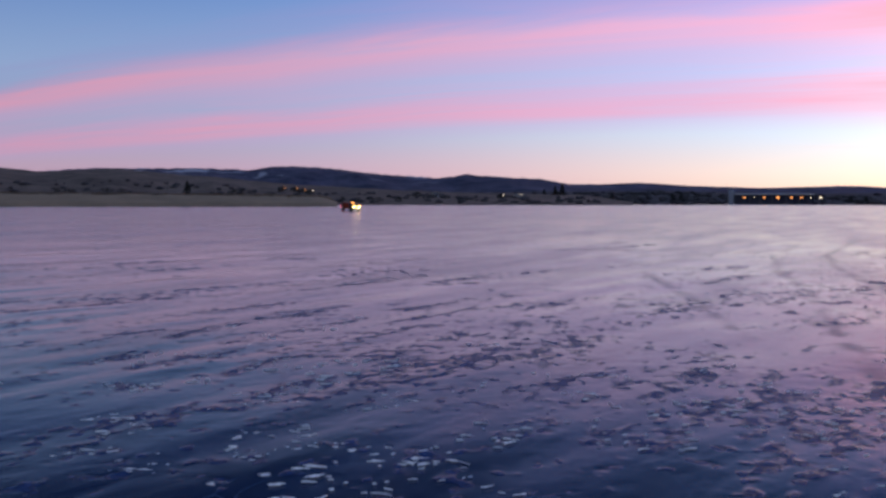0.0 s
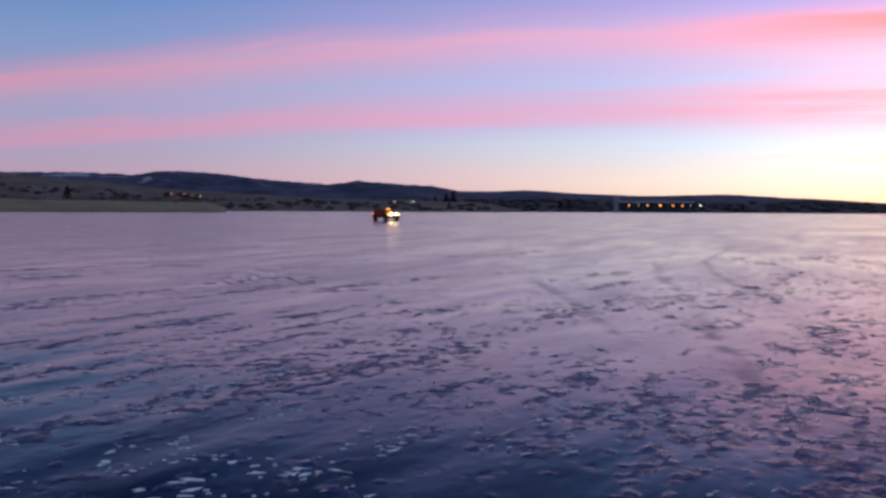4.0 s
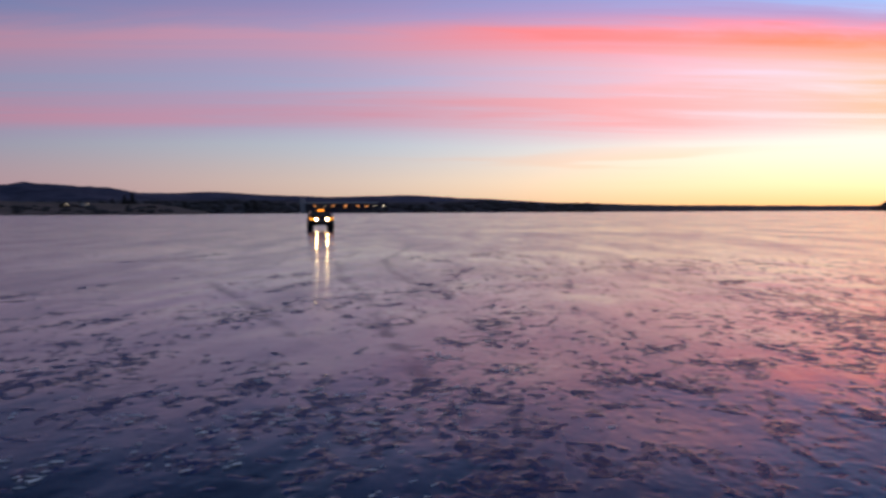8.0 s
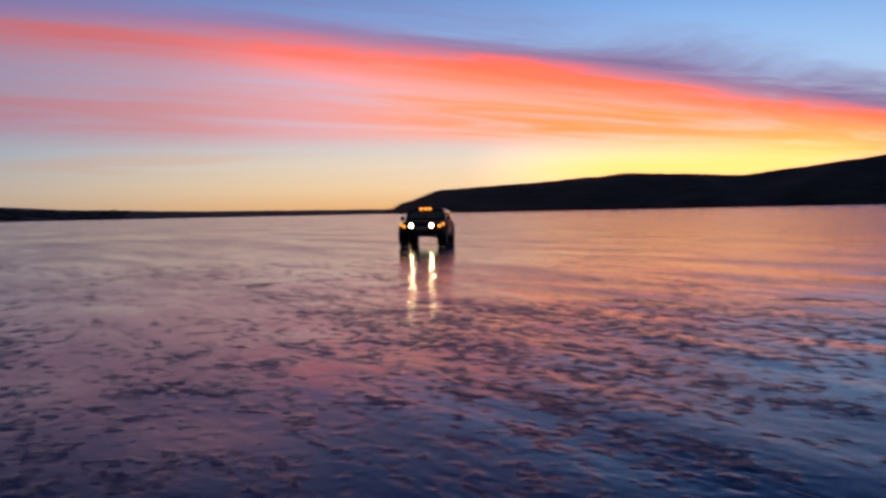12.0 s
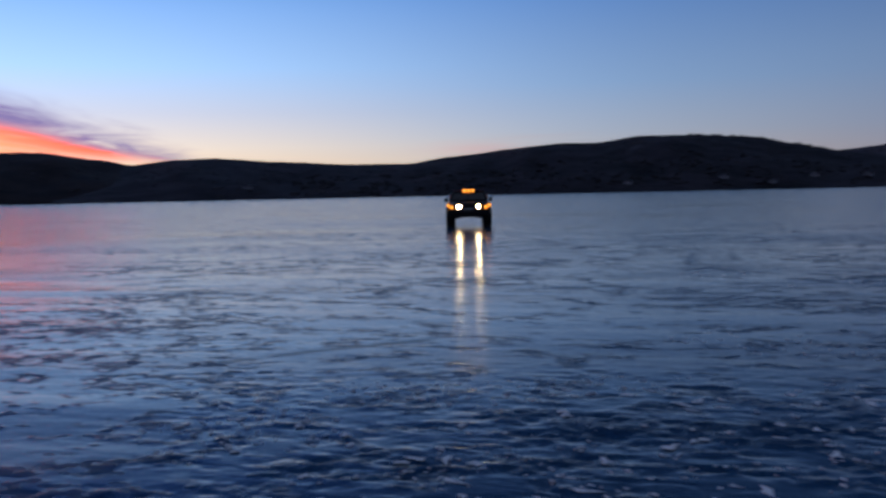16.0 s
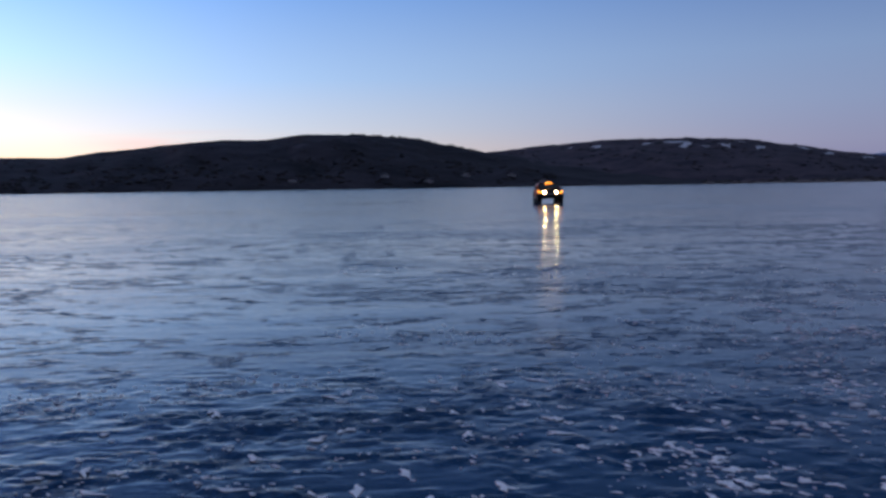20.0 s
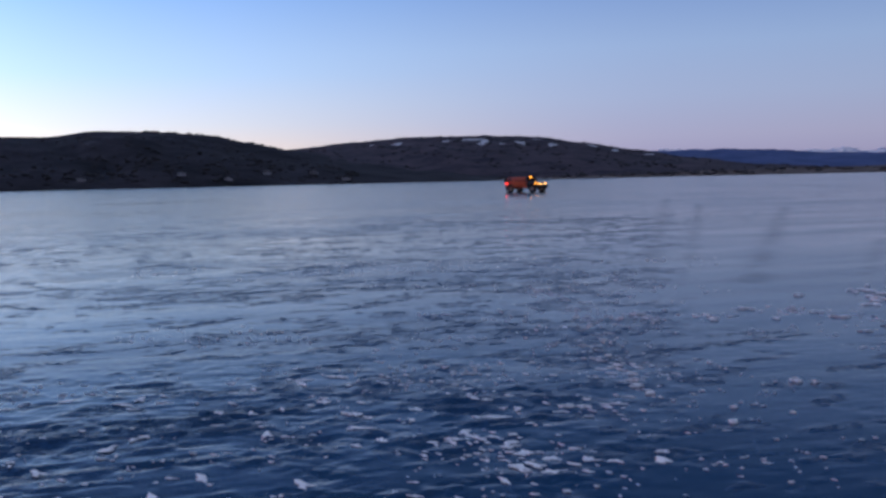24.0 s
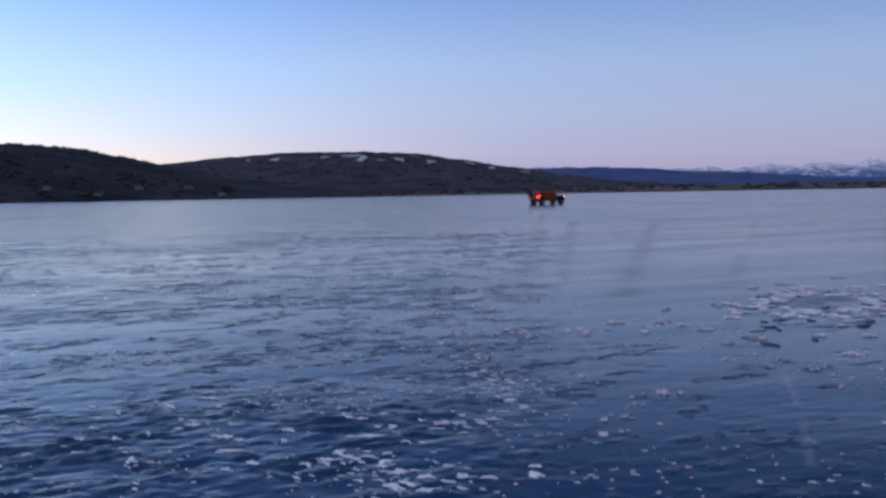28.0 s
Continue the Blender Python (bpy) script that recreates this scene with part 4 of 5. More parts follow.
def tree(label, where, height, width, seed, pointed):
    """A trunk with limbs and a crown of many small clumps."""
    rng = random.Random(seed)
    top = new("tree")
    top.location = where
    tagged(top, label, "tree", group="trees on the shore")
    bm = bmesh.new()
    bits = [rod([(0, 0, -0.6), (0.05, 0, height * 0.4), (0, 0.08, height * 0.9)], 0.02 * height, 7)]
    for k in range(7):
        a, z = rng.uniform(0, 6.28), height * rng.uniform(0.25, 0.75)
        reach = width * 0.4 * (1 - 0.8 * z / height if pointed else 0.8)
        bits.append(rod([(0, 0, z), (reach * math.cos(a), reach * math.sin(a), z + 0.12 * height)], 0.007 * height, 5))
    me = bpy.data.meshes.new("limb")
    for b in bits:
        b.to_mesh(me)
        b.free()
        bm.from_mesh(me)
    part("trunk", bm, BARK, top)
    verts, faces = [], []
    for _ in range(220):
        z = rng.uniform(0.12, 1.0) if pointed else rng.uniform(0.3, 1.0)
        reach = width * 0.5 * ((1 - z) * 1.1 + 0.04 if pointed else math.sqrt(max(0.05, 1 - ((z - 0.62) / 0.42) ** 2)))
        a, r = rng.uniform(0, 6.28), reach * math.sqrt(rng.random())
        size = 0.05 * height * rng.uniform(0.5, 1.1)
        v, f = clump(rng, Vector((r * math.cos(a), r * math.sin(a), z * height * 0.95 - size * 0.5)), size * 1.1, size * 1.6, 5)
        faces += [tuple(i + len(verts) for i in face) for face in f]
        verts += v
    crown = new("crown", mesh_from("crown", verts, faces, WOOD_DARK))
    crown.parent = top
    return top


def shore_trees():
    conifer = "dark pointed conifer standing behind the reed bank"
    bare = "dark round-crowned tree by the frozen shore"
    tree(conifer, at(-14.82, 560, 4.2), 10.5, 7.0, 21, True)
    for i, (b, d, h, w) in enumerate([(-21.6, 390, 4.6, 4.5), (-20.9, 388, 4.2, 5.0), (-19.0, 392, 4.8, 6.5), (-18.2, 390, 4.2, 5.5), (-12.0, 395, 4.4, 7.0),
                                      (-11.2, 400, 4.0, 5.0), (-10.0, 396, 3.4, 5.5), (-5.9, 620, 5.4, 4.4), (-5.0, 620, 4.8, 6.5), (-3.8, 620, 5.0, 8.0),
                                      (-2.6, 625, 5.2, 6.0)]):
        tree(bare, at(b * 1.01, d * 1.45, 3.6 if d < 500 else 0.5), h * 1.45, w * 1.5, 30 + i, False)
    for i, (b, h) in enumerate([(6.55, 13.5), (6.95, 15.5), (5.9, 11.0), (13.2, 9.0), (13.7, 10.0), (22.6, 6.5), (23.4, 7.0), (9.8, 9.0)]):
        tree("tall dark conifer on the low wooded shore", at(b * 1.01, 1480, 1.0), h * (2.1 if i < 3 else 1.9), 21.0 if i < 3 else 13.0, 60 + i, True)


shore_trees()


# ---- buildings on the shore ----
def lakeside_building():
    """A long low building with an open front, lamps in its bays and a pale end wall."""
    top = new("lakeside_building")
    top.matrix_basis = Matrix.Translation(at(19.2, 1400)) @ pose(0, 0, 0, 0, 0, -19.2) @ Matrix.Diagonal((2.2, 2.2, 2.2, 1))
    tagged(top, "long low lakeside building with lamps lit in its bays", "building")
    half = 27.5
    part("end_wall", block(-half - 3.0, -half - 0.2, -3.0, 4.0, -0.3, 9.6, 0.05), WALL_PALE, top, "tall pale end wall")
    part("wall", block(-half, half - 8, 0.0, 5.0, -0.3, 6.0), WALL_BLUE, top)
    part("roof", loft([[(x, -2.4, 6.0), (x, 5.4, 7.0), (x, 5.4, 7.35), (x, -2.4, 6.4)] for x in (-half - 0.15, half - 7.6)]), WALL_GREY, top, "grey roof edge")
    part("floor_slab", block(-half, half - 7.8, -2.4, -0.01, -0.3, 0.35), WALL_PALE, top)
    for k, f in enumerate((0.02, 0.17, 0.285, 0.415, 0.565, 0.695, 0.80, 0.90)):
        x = -half + f * 2 * half
        part("pillar", block(x - 0.3, x + 0.3, -2.3, -1.9, 0.35, 6.05), WALL_GREY, top)
    for k, f in enumerate((0.12, 0.23, 0.34, 0.49, 0.64, 0.75, 0.85, 0.955)):
        x = -half + f * 2 * half * 0.97
        dim = k in (1, 6)
        size = 0.3 if dim else (0.85 if k == 3 else 0.62)
        lamp = part("wall_lamp", spun([(0.0, -0.25), (size * 0.6, -0.2), (size, 0.0), (size * 0.8, 0.2), (0.0, 0.24)], "y", 12, (x, -0.27, 4.6)),
                    LAMP_ORANGE if k not in (1, 6, 7) else LAMP_WHITE, top, "glowing round lamp on the wall")
        part("lamp_backplate", block(x - size * 0.6, x + size * 0.6, -0.06, -0.003, 4.2, 5.0), ROOF, top)
    for x in (16.5, 18.5, 20.5, 22.0):
        part("landing_post", block(x + 2.5, x + 2.8, -1.5, -1.2, -0.3, 3.6), WALL_DARK, top)


lakeside_building()


def house(label, where, turn, wide, deep, tall, wall, lamp=None):
    top = new("house")
    top.matrix_basis = Matrix.Translation(where) @ pose(0, 0, 0, 0, 0, turn)
    tagged(top, label, "house", group="houses round the lake")
    part("wall", loft([[(-wide / 2, y, -1.0), (wide / 2, y, -1.0), (wide / 2, y, tall), (0, y, tall * 1.45), (-wide / 2, y, tall)] for y in (-deep / 2, deep / 2)]), wall, top)
    for side in (-1, 1):
        a, b = Vector((side * (wide / 2 + 0.5), 0, tall - 0.25)), Vector((0, 0, tall * 1.45 + 0.12))
        part("roof", loft([[(a.x, y, a.z), (b.x, y, b.z), (b.x, y, b.z + 0.25), (a.x, y, a.z + 0.25)] for y in (-deep / 2 - 0.5, deep / 2 + 0.5)]), ROOF, top)
    for x in (-wide * 0.27, wide * 0.05, wide * 0.3):
        win = part("window", block(x - 0.6, x + 0.6, -deep / 2 - 0.08, -deep / 2 - 0.003, 1.2, 2.6), ROOF, top)
        part("window_sill", block(x - 0.7, x + 0.7, -deep / 2 - 0.2, -deep / 2 - 0.003, 1.05, 1.19), WALL_PALE, win)
    if lamp:
        part("yard_lamp", spun([(0.0, -0.5), (0.6, -0.4), (0.85, 0.0), (0.6, 0.4), (0.0, 0.5)], "z", 12, (wide * 0.3, -deep / 2 - 1.2, tall * 0.9)), lamp, top, "glowing lamp")
        part("lamp_bracket", block(wide * 0.3 - 0.06, wide * 0.3 + 0.06, -deep / 2 - 1.2, -deep / 2 - 0.003, tall * 0.9 + 0.5, tall * 0.9 + 0.6), ROOF, top)


def town():
    for b, d, s, lamp, wall in [(-9.45, 820, 0.45, LAMP_ORANGE, WALL_DARK), (-8.3, 820, 0.45, LAMP_ORANGE, WALL_DARK), (-7.85, 820, 0.45, LAMP_WHITE, WALL_DARK),
                                (-8.75, 840, 0.46, LAMP_ORANGE, WALL_DARK), (-0.5, 850, 0.36, None, WALL_PALE), (-1.6, 870, 0.36, None, WALL_DARK),
                                (4.45, 900, 0.4, LAMP_WHITE, WALL_PALE), (3.4, 900, 0.4, LAMP_WHITE, WALL_DARK)]:
        house("small house among trees" + (" with a lamp lit outside" if lamp else ", its pale wall facing the lake" if wall is WALL_PALE else ""),
              brown_west(b, s) + Vector((0, 0, 0.6)), -b + 12, 9, 7, 3.2, wall, lamp)
    for b, s in [(115.6, 0.08), (125.8, 0.16), (128.5, 0.16), (121.0, 0.10), (93.4, 0.12), (123.6, 0.05), (130.4, 0.06)]:
        house("small pale house near the frozen shore", hill_east(b, s) + Vector((0, 0, 0.3)), -b, 9, 7, 2.6, WALL_PALE)


town()


# ---- the four-wheel-drive truck ----
PAINT = material("orange_paint", [(0.50, 0.055, 0.008), (0.60, 0.075, 0.012)], 3, 0.45, coat=0.1)
BLACK = material("black_trim", [(0.012, 0.012, 0.013), (0.03, 0.03, 0.03)], 8, 0.5)
RUBBER = material("tyre_rubber", [(0.012, 0.012, 0.012), (0.035, 0.033, 0.03)], 14, 0.85, bump=0.004)
STEEL = material("grey_steel", [(0.15, 0.15, 0.16), (0.3, 0.3, 0.31)], 9, 0.4, 0.9)
GLASS = material("dark_window_glass", [(0.01, 0.012, 0.015), (0.02, 0.022, 0.026)], 2, 0.08, ior=1.5)
HEAD = material("headlight_glow", [(0.9, 0.9, 0.85)], emit=(1.0, 0.68, 0.31), power=430.0)
AMBER = material("amber_lamp_glow", [(0.9, 0.4, 0.05)], emit=(1.0, 0.32, 0.02), power=6.0)
TAIL = material("tail_lamp_glow", [(0.7, 0.02, 0.02)], emit=(1.0, 0.03, 0.02), power=8.0)


def ring(y, half, z0, z1, taper=0.0, soft=0.06):
    """A rounded section across the truck at y."""
    top = half - taper
    return [(-half + soft, y, z0), (half - soft, y, z0), (half, y, z0 + soft), (half, y, z0 + (z1 - z0) * 0.55), (top, y, z1 - soft), (top - soft, y, z1),
            (-top + soft, y, z1), (-top, y, z1 - soft), (-half, y, z0 + (z1 - z0) * 0.55), (-half, y, z0 + soft)]


def build_truck():
    truck = new("truck")
    tagged(truck, "orange four-wheel-drive truck with lamps lit, on the ice", "truck")
    part("chassis", loft([ring(y, 0.52, z, z + 0.2, 0.0, 0.04) for y, z in ((-2.1, 0.55), (-1.0, 0.47), (1.0, 0.47), (2.1, 0.55))]), BLACK, truck)
    body = part("body", loft([ring(y, h, z0, z1, t) for y, h, z0, z1, t in
                              ((-2.22, 0.98, 0.72, 1.22, 0.03), (-2.12, 1.04, 0.62, 1.27, 0.03), (-1.2, 1.05, 0.58, 1.28, 0.03), (0.5, 1.05, 0.56, 1.28, 0.03), (0.78, 1.04, 0.58, 1.27, 0.03))]),
                PAINT, truck)
    part("hood", loft([ring(y, h, z0, z1, t) for y, h, z0, z1, t in
                       ((0.785, 0.98, 0.74, 1.26, 0.06), (1.5, 0.96, 0.78, 1.24, 0.08), (2.1, 0.92, 0.80, 1.19, 0.1), (2.24, 0.88, 0.84, 1.15, 0.1))]), BLACK, truck, "dark flat hood")
    for side in (-1, 1):
        for y, h in ((1.65, 1.12), (-1.65, 1.12)):
            rings = []
            for x in (0.92, 1.1):
                rings.append([(side * x, y + r * c, 0.50 + r * s * 0.98) for r in (0.66,) for c, s in [(math.cos(math.pi * k / 10), math.sin(math.pi * k / 10)) for k in range(11)]]
                             + [(side * x, y + 0.56 * math.cos(math.pi * k / 10), 0.50 + 0.56 * math.sin(math.pi * k / 10)) for k in range(10, -1, -1)])
            part("wheel_arch", loft(rings), BLACK, truck)
    # cab and hard top
    cab = [(-2.2, 0.90, 1.262, 1.62, 0.10), (-2.05, 0.94, 1.262, 1.77, 0.16), (-0.9, 0.97, 1.262, 1.82, 0.17), (0.35, 0.97, 1.262, 1.82, 0.17), (0.55, 0.96, 1.262, 1.79, 0.16), (0.78, 0.95, 1.262, 1.34, 0.02)]
    part("hard_top", loft([ring(y, h, z0, z1, t, 0.05) for y, h, z0, z1, t in cab]), PAINT, truck, "orange hard top")
    # windscreen halves lie on the sloping front of the cab
    for side in (-1, 1):
        a, b = (0.55, 1.78), (0.775, 1.35)
        n = Vector((0, a[1] - b[1], b[0] - a[0])).normalized()
        x0, x1 = side * 0.03, side * 0.86
        corners = [Vector((x0, a[0], a[1] - 0.05)), Vector((x1 * 0.94, a[0], a[1] - 0.05)), Vector((x1, b[0], b[1])), Vector((x0, b[0], b[1]))]
        part("windscreen", loft([[c + n * 0.004 for c in corners], [c + n * 0.035 for c in corners]]), GLASS, truck, "dark glass")
    part("screen_divider", rod([(0, 0.80, 1.32), (0, 0.60, 1.76)], 0.035), BLACK, truck)
    part("cowl", block(-0.93, 0.93, 0.70, 0.83, 1.262, 1.35, 0.02), BLACK, truck)
    part("screen_frame", block(-0.82, 0.82, 0.57, 0.64, 1.70, 1.81, 0.02), BLACK, truck)
    for side in (-1, 1):
        part("screen_pillar", rod([(side * 0.90, 0.80, 1.30), (side * 0.79, 0.60, 1.78)], 0.06), BLACK, truck)
    for side in (-1, 1):
        for y0, y1 in ((-0.12, 0.46), (-1.02, -0.24), (-1.95, -1.14)):
            win = []
            for off in (0.006, 0.03):
                win.append([(side * (0.965 + off), y0, 1.36), (side * (0.965 + off), y1 + (0.12 if y1 > 0.3 else 0), 1.36), (side * (0.855 + off), y1, 1.71), (side * (0.855 + off), y0 + 0.04, 1.71)])
            part("side_window", loft(win), GLASS, truck, "dark glass")
        for y0, y1 in ((-0.18, 0.62), (-1.08, -0.2)):
            door = part("door", block(min(side * 1.052, side * 1.085), max(side * 1.052, side * 1.085), y0 + 0.015, y1 - 0.015, 0.66, 1.24, 0.012), PAINT, truck)
            part("door_handle", block(min(side * 1.087, side * 1.115), max(side * 1.087, side * 1.115), y0 + 0.08, y0 + 0.24, 1.12, 1.16, 0.008), BLACK, door)
        part("rocker_guard", rod([(side * 1.08, -1.0, 0.52), (side * 1.08, 1.0, 0.52)], 0.045), BLACK, truck)
        arm = part("mirror_arm", rod([(side * 1.0, 0.66, 1.30), (side * 1.10, 0.70, 1.34)], 0.018), BLACK, truck)
        part("mirror", block(min(side * 1.04, side * 1.20), max(side * 1.04, side * 1.20), 0.66, 0.74, 1.26, 1.47, 0.02), BLACK, arm)
    # front
    part("front_panel", loft([ring(y, 0.97, 0.80, 1.14, 0.06, 0.04) for y in (2.245, 2.30)]), BLACK, truck)
    for k in range(7):
        x = -0.30 + 0.10 * k
        part("grille_bar", block(x - 0.018, x + 0.018, 2.302, 2.335, 0.86, 1.10, 0.008), BLACK, truck)
    bumper = part("front_bumper", block(-0.98, 0.98, 2.305, 2.46, 0.60, 0.79, 0.03), BLACK, truck)
    part("winch", spun([(0.0, -0.28), (0.075, -0.28), (0.075, 0.28), (0.0, 0.28)], "x", 16, (0, 2.40, 0.87)), STEEL, bumper)
    part("brush_guard", rod([(-0.62, 2.47, 0.70), (-0.60, 2.48, 1.12), (-0.5, 2.48, 1.18), (0.5, 2.48, 1.18), (0.60, 2.48, 1.12), (0.62, 2.47, 0.70)], 0.028), BLACK, bumper)
    for side in (-1, 1):
        lamp = part("headlight", spun([(0.0, 2.315), (0.074, 2.31), (0.084, 2.304), (0.0, 2.304)], "y", 20, (side * 0.47, 0, 1.02)), HEAD, truck, "glowing round headlight")
        # deep rim added to narrow the beam, glowing ring for its off-axis glow
        part("headlight_rim", spun([(0.085, 2.302), (0.115, 2.302), (0.115, 2.44), (0.085, 2.44), (0.085, 2.302)], "y", 20, (side * 0.47, 0, 1.02)), BLACK, lamp)
        part("lens_glow_ring", spun([(0.088, 2.442), (0.113, 2.442), (0.108, 2.46), (0.09, 2.46), (0.088, 2.442)], "y", 20, (side * 0.47, 0, 1.02)), AMBER, lamp, "amber glow ring added at the lens edge")
        part("turn_lamp", spun([(0.0, 2.33), (0.065, 2.32), (0.075, 2.302), (0.0, 2.302)], "y", 16, (side * 0.83, 0, 1.0)), AMBER, truck, "amber lamp")
        part("fender_lamp", spun([(0.0, 2.20), (0.06, 2.19), (0.07, 2.14), (0.0, 2.14)], "y", 16, (side * 1.0, 0, 1.09)), AMBER, truck, "amber lamp")
        part("fender_bracket", block(side * 0.955 - 0.05, side * 0.955 + 0.05, 2.05, 2.138, 1.02, 1.12), BLACK, truck)
        part("tail_lamp", block(side * 0.86 - 0.10, side * 0.86 + 0.10, -2.285, -2.225, 0.92, 1.16, 0.012), TAIL, truck, "glowing red lamp")
        part("side_marker", block(min(side * 1.055, side * 1.075), max(side * 1.055, side * 1.075), -2.14, -1.94, 0.98, 1.14), TAIL, truck, "glowing red lamp")
    box = part("marker_housing", block(-0.34, 0.34, 0.52, 0.66, 1.812, 1.87, 0.015), BLACK, truck)
    # plates added to block the roof lamps' light towards the sides
    for x in (-0.32, 0.32):
        part("marker_shield", block(x - 0.02, x + 0.02, 0.662, 0.73, 1.715, 1.87), BLACK, box)
    for x in (-0.21, 0.0, 0.21):
        part("roof_marker", spun([(0.0, 0.705), (0.05, 0.70), (0.075, 0.675), (0.075, 0.662), (0.0, 0.662)], "y", 14, (x, 0, 1.80)), AMBER, box, "amber roof lamp")
    # back
    part("tailgate", block(-0.80, 0.80, -2.26, -2.224, 0.74, 1.20, 0.01), PAINT, truck)
    part("rear_bumper", block(-0.96, 0.96, -2.44, -2.265, 0.58, 0.72, 0.03), BLACK, truck)
    part("rear_window", loft([[(-0.7, -2.205 - o, 1.32), (0.7, -2.205 - o, 1.32), (0.66, -2.16 - o, 1.56), (-0.66, -2.16 - o, 1.56)] for o in (0.004, 0.03)]), GLASS, truck)
    part("spare_carrier", rod([(-0.55, -2.40, 0.66), (-0.55, -2.62, 1.0), (-0.05, -2.66, 1.40), (0.25, -2.46, 0.70)], 0.04), BLACK, truck)
    tyre = [(0.0, 0.0), (0.24, 0.0), (0.26, -0.02), (0.43, 0.01), (0.47, -0.05), (0.47, -0.27), (0.43, -0.33), (0.26, -0.32), (0.24, -0.26), (0.0, -0.24)]
    spare = part("spare_wheel", spun([(r, o - 2.68) for r, o in tyre], "y", 28, (-0.1, 0, 1.40)), RUBBER, truck, "black spare wheel on a carrier")
    part("spare_hub", spun([(0.0, -3.01), (0.1, -3.0), (0.12, -2.925), (0.0, -2.925)], "y", 16, (-0.1, 0, 1.40)), STEEL, spare)
    # running gear
    for y in (-1.65, 1.65):
        part("axle", rod([(-0.72, y, 0.47), (-0.2, y, 0.56), (0.2, y, 0.56), (0.72, y, 0.47)], 0.06), BLACK, truck)
    wheels = []
    for y in (1.65, -1.65):
        for side in (-1, 1):
            wheel = part("wheel", spun([(0.0, 0.06), (0.07, 0.07), (0.09, 0.10), (0.16, 0.09), (0.17, -0.1), (0.0, -0.1)], "x", 20), STEEL, truck)
            if side < 0:
                wheel.data.transform(Matrix.Rotation(math.pi, 4, "Z"))
                wheel.data.update()
            wheel.location = (side * 0.91, y, 0.47)
            part("rim", spun([(0.17, 0.03), (0.19, 0.06), (0.23, 0.03), (0.245, 0.19), (0.265, 0.195), (0.265, -0.195), (0.245, -0.19), (0.18, -0.05), (0.17, 0.03)], "x", 24), STEEL, wheel)
            bm = spun([(0.262, 0.19), (0.32, 0.215), (0.42, 0.21), (0.452, 0.185), (0.456, 0.0), (0.452, -0.185), (0.42, -0.21), (0.32, -0.215), (0.262, -0.19), (0.262, 0.19)], "x", 36)
            for k in range(24):
                for lane, off in ((-0.105, 0.0), (0.105, 0.5)):
                    a = 2 * math.pi * (k + off) / 24
                    m = Matrix.Rotation(a, 4, "X") @ Matrix.Translation((lane, 0, 0.459)) @ Matrix.Diagonal((0.16, 0.055, 0.022, 1))
                    bmesh.ops.create_cube(bm, size=1.0, matrix=m)
            part("tyre", bm, RUBBER, wheel, "black off-road tyre with blocks")
            wheels.append(wheel)
    return truck, wheels


TRUCK, WHEELS = build_truck()


# ---- snow, crust and scraped ice on the lake ----
def blob(rng, x, y, size, tall, long=1.0, turn=0.0, sides=10):
    """A low ragged lump, often bent: its points and faces."""
    verts = []
    c, s = math.cos(turn), math.sin(turn)
    swing = [(rng.uniform(0.1, 0.36), rng.uniform(0, 6.28)) for _ in range(3)]
    reach = [max(0.25, 0.8 + sum(w * math.cos((k + 2) * 2 * math.pi * i / sides + f) for k, (w, f) in enumerate(swing)) + rng.uniform(-0.18, 0.18)) for i in range(sides)]
    bend = rng.uniform(-0.5, 0.5) / size
    for z, w in ((0.001, 1.0), (tall * 0.8, 0.82)):
        for k in range(sides):
            a = 2 * math.pi * k / sides
            px, py = size * 0.5 * w * reach[k] * math.cos(a) * long, size * 0.5 * w * reach[k] * math.sin(a)
            py += bend * px * px / long
            verts.append((x + c * px - s * py, y + s * px + c * py, z * (0.7 + 0.6 * rng.random()) if z > 0.002 else z))
    verts.append((x, y, tall))
    faces = [(k, (k + 1) % sides, sides + (k + 1) % sides, sides + k) for k in range(sides)]
    faces += [(sides + k, sides + (k + 1) % sides, 2 * sides) for k in range(sides)]
    return verts, faces


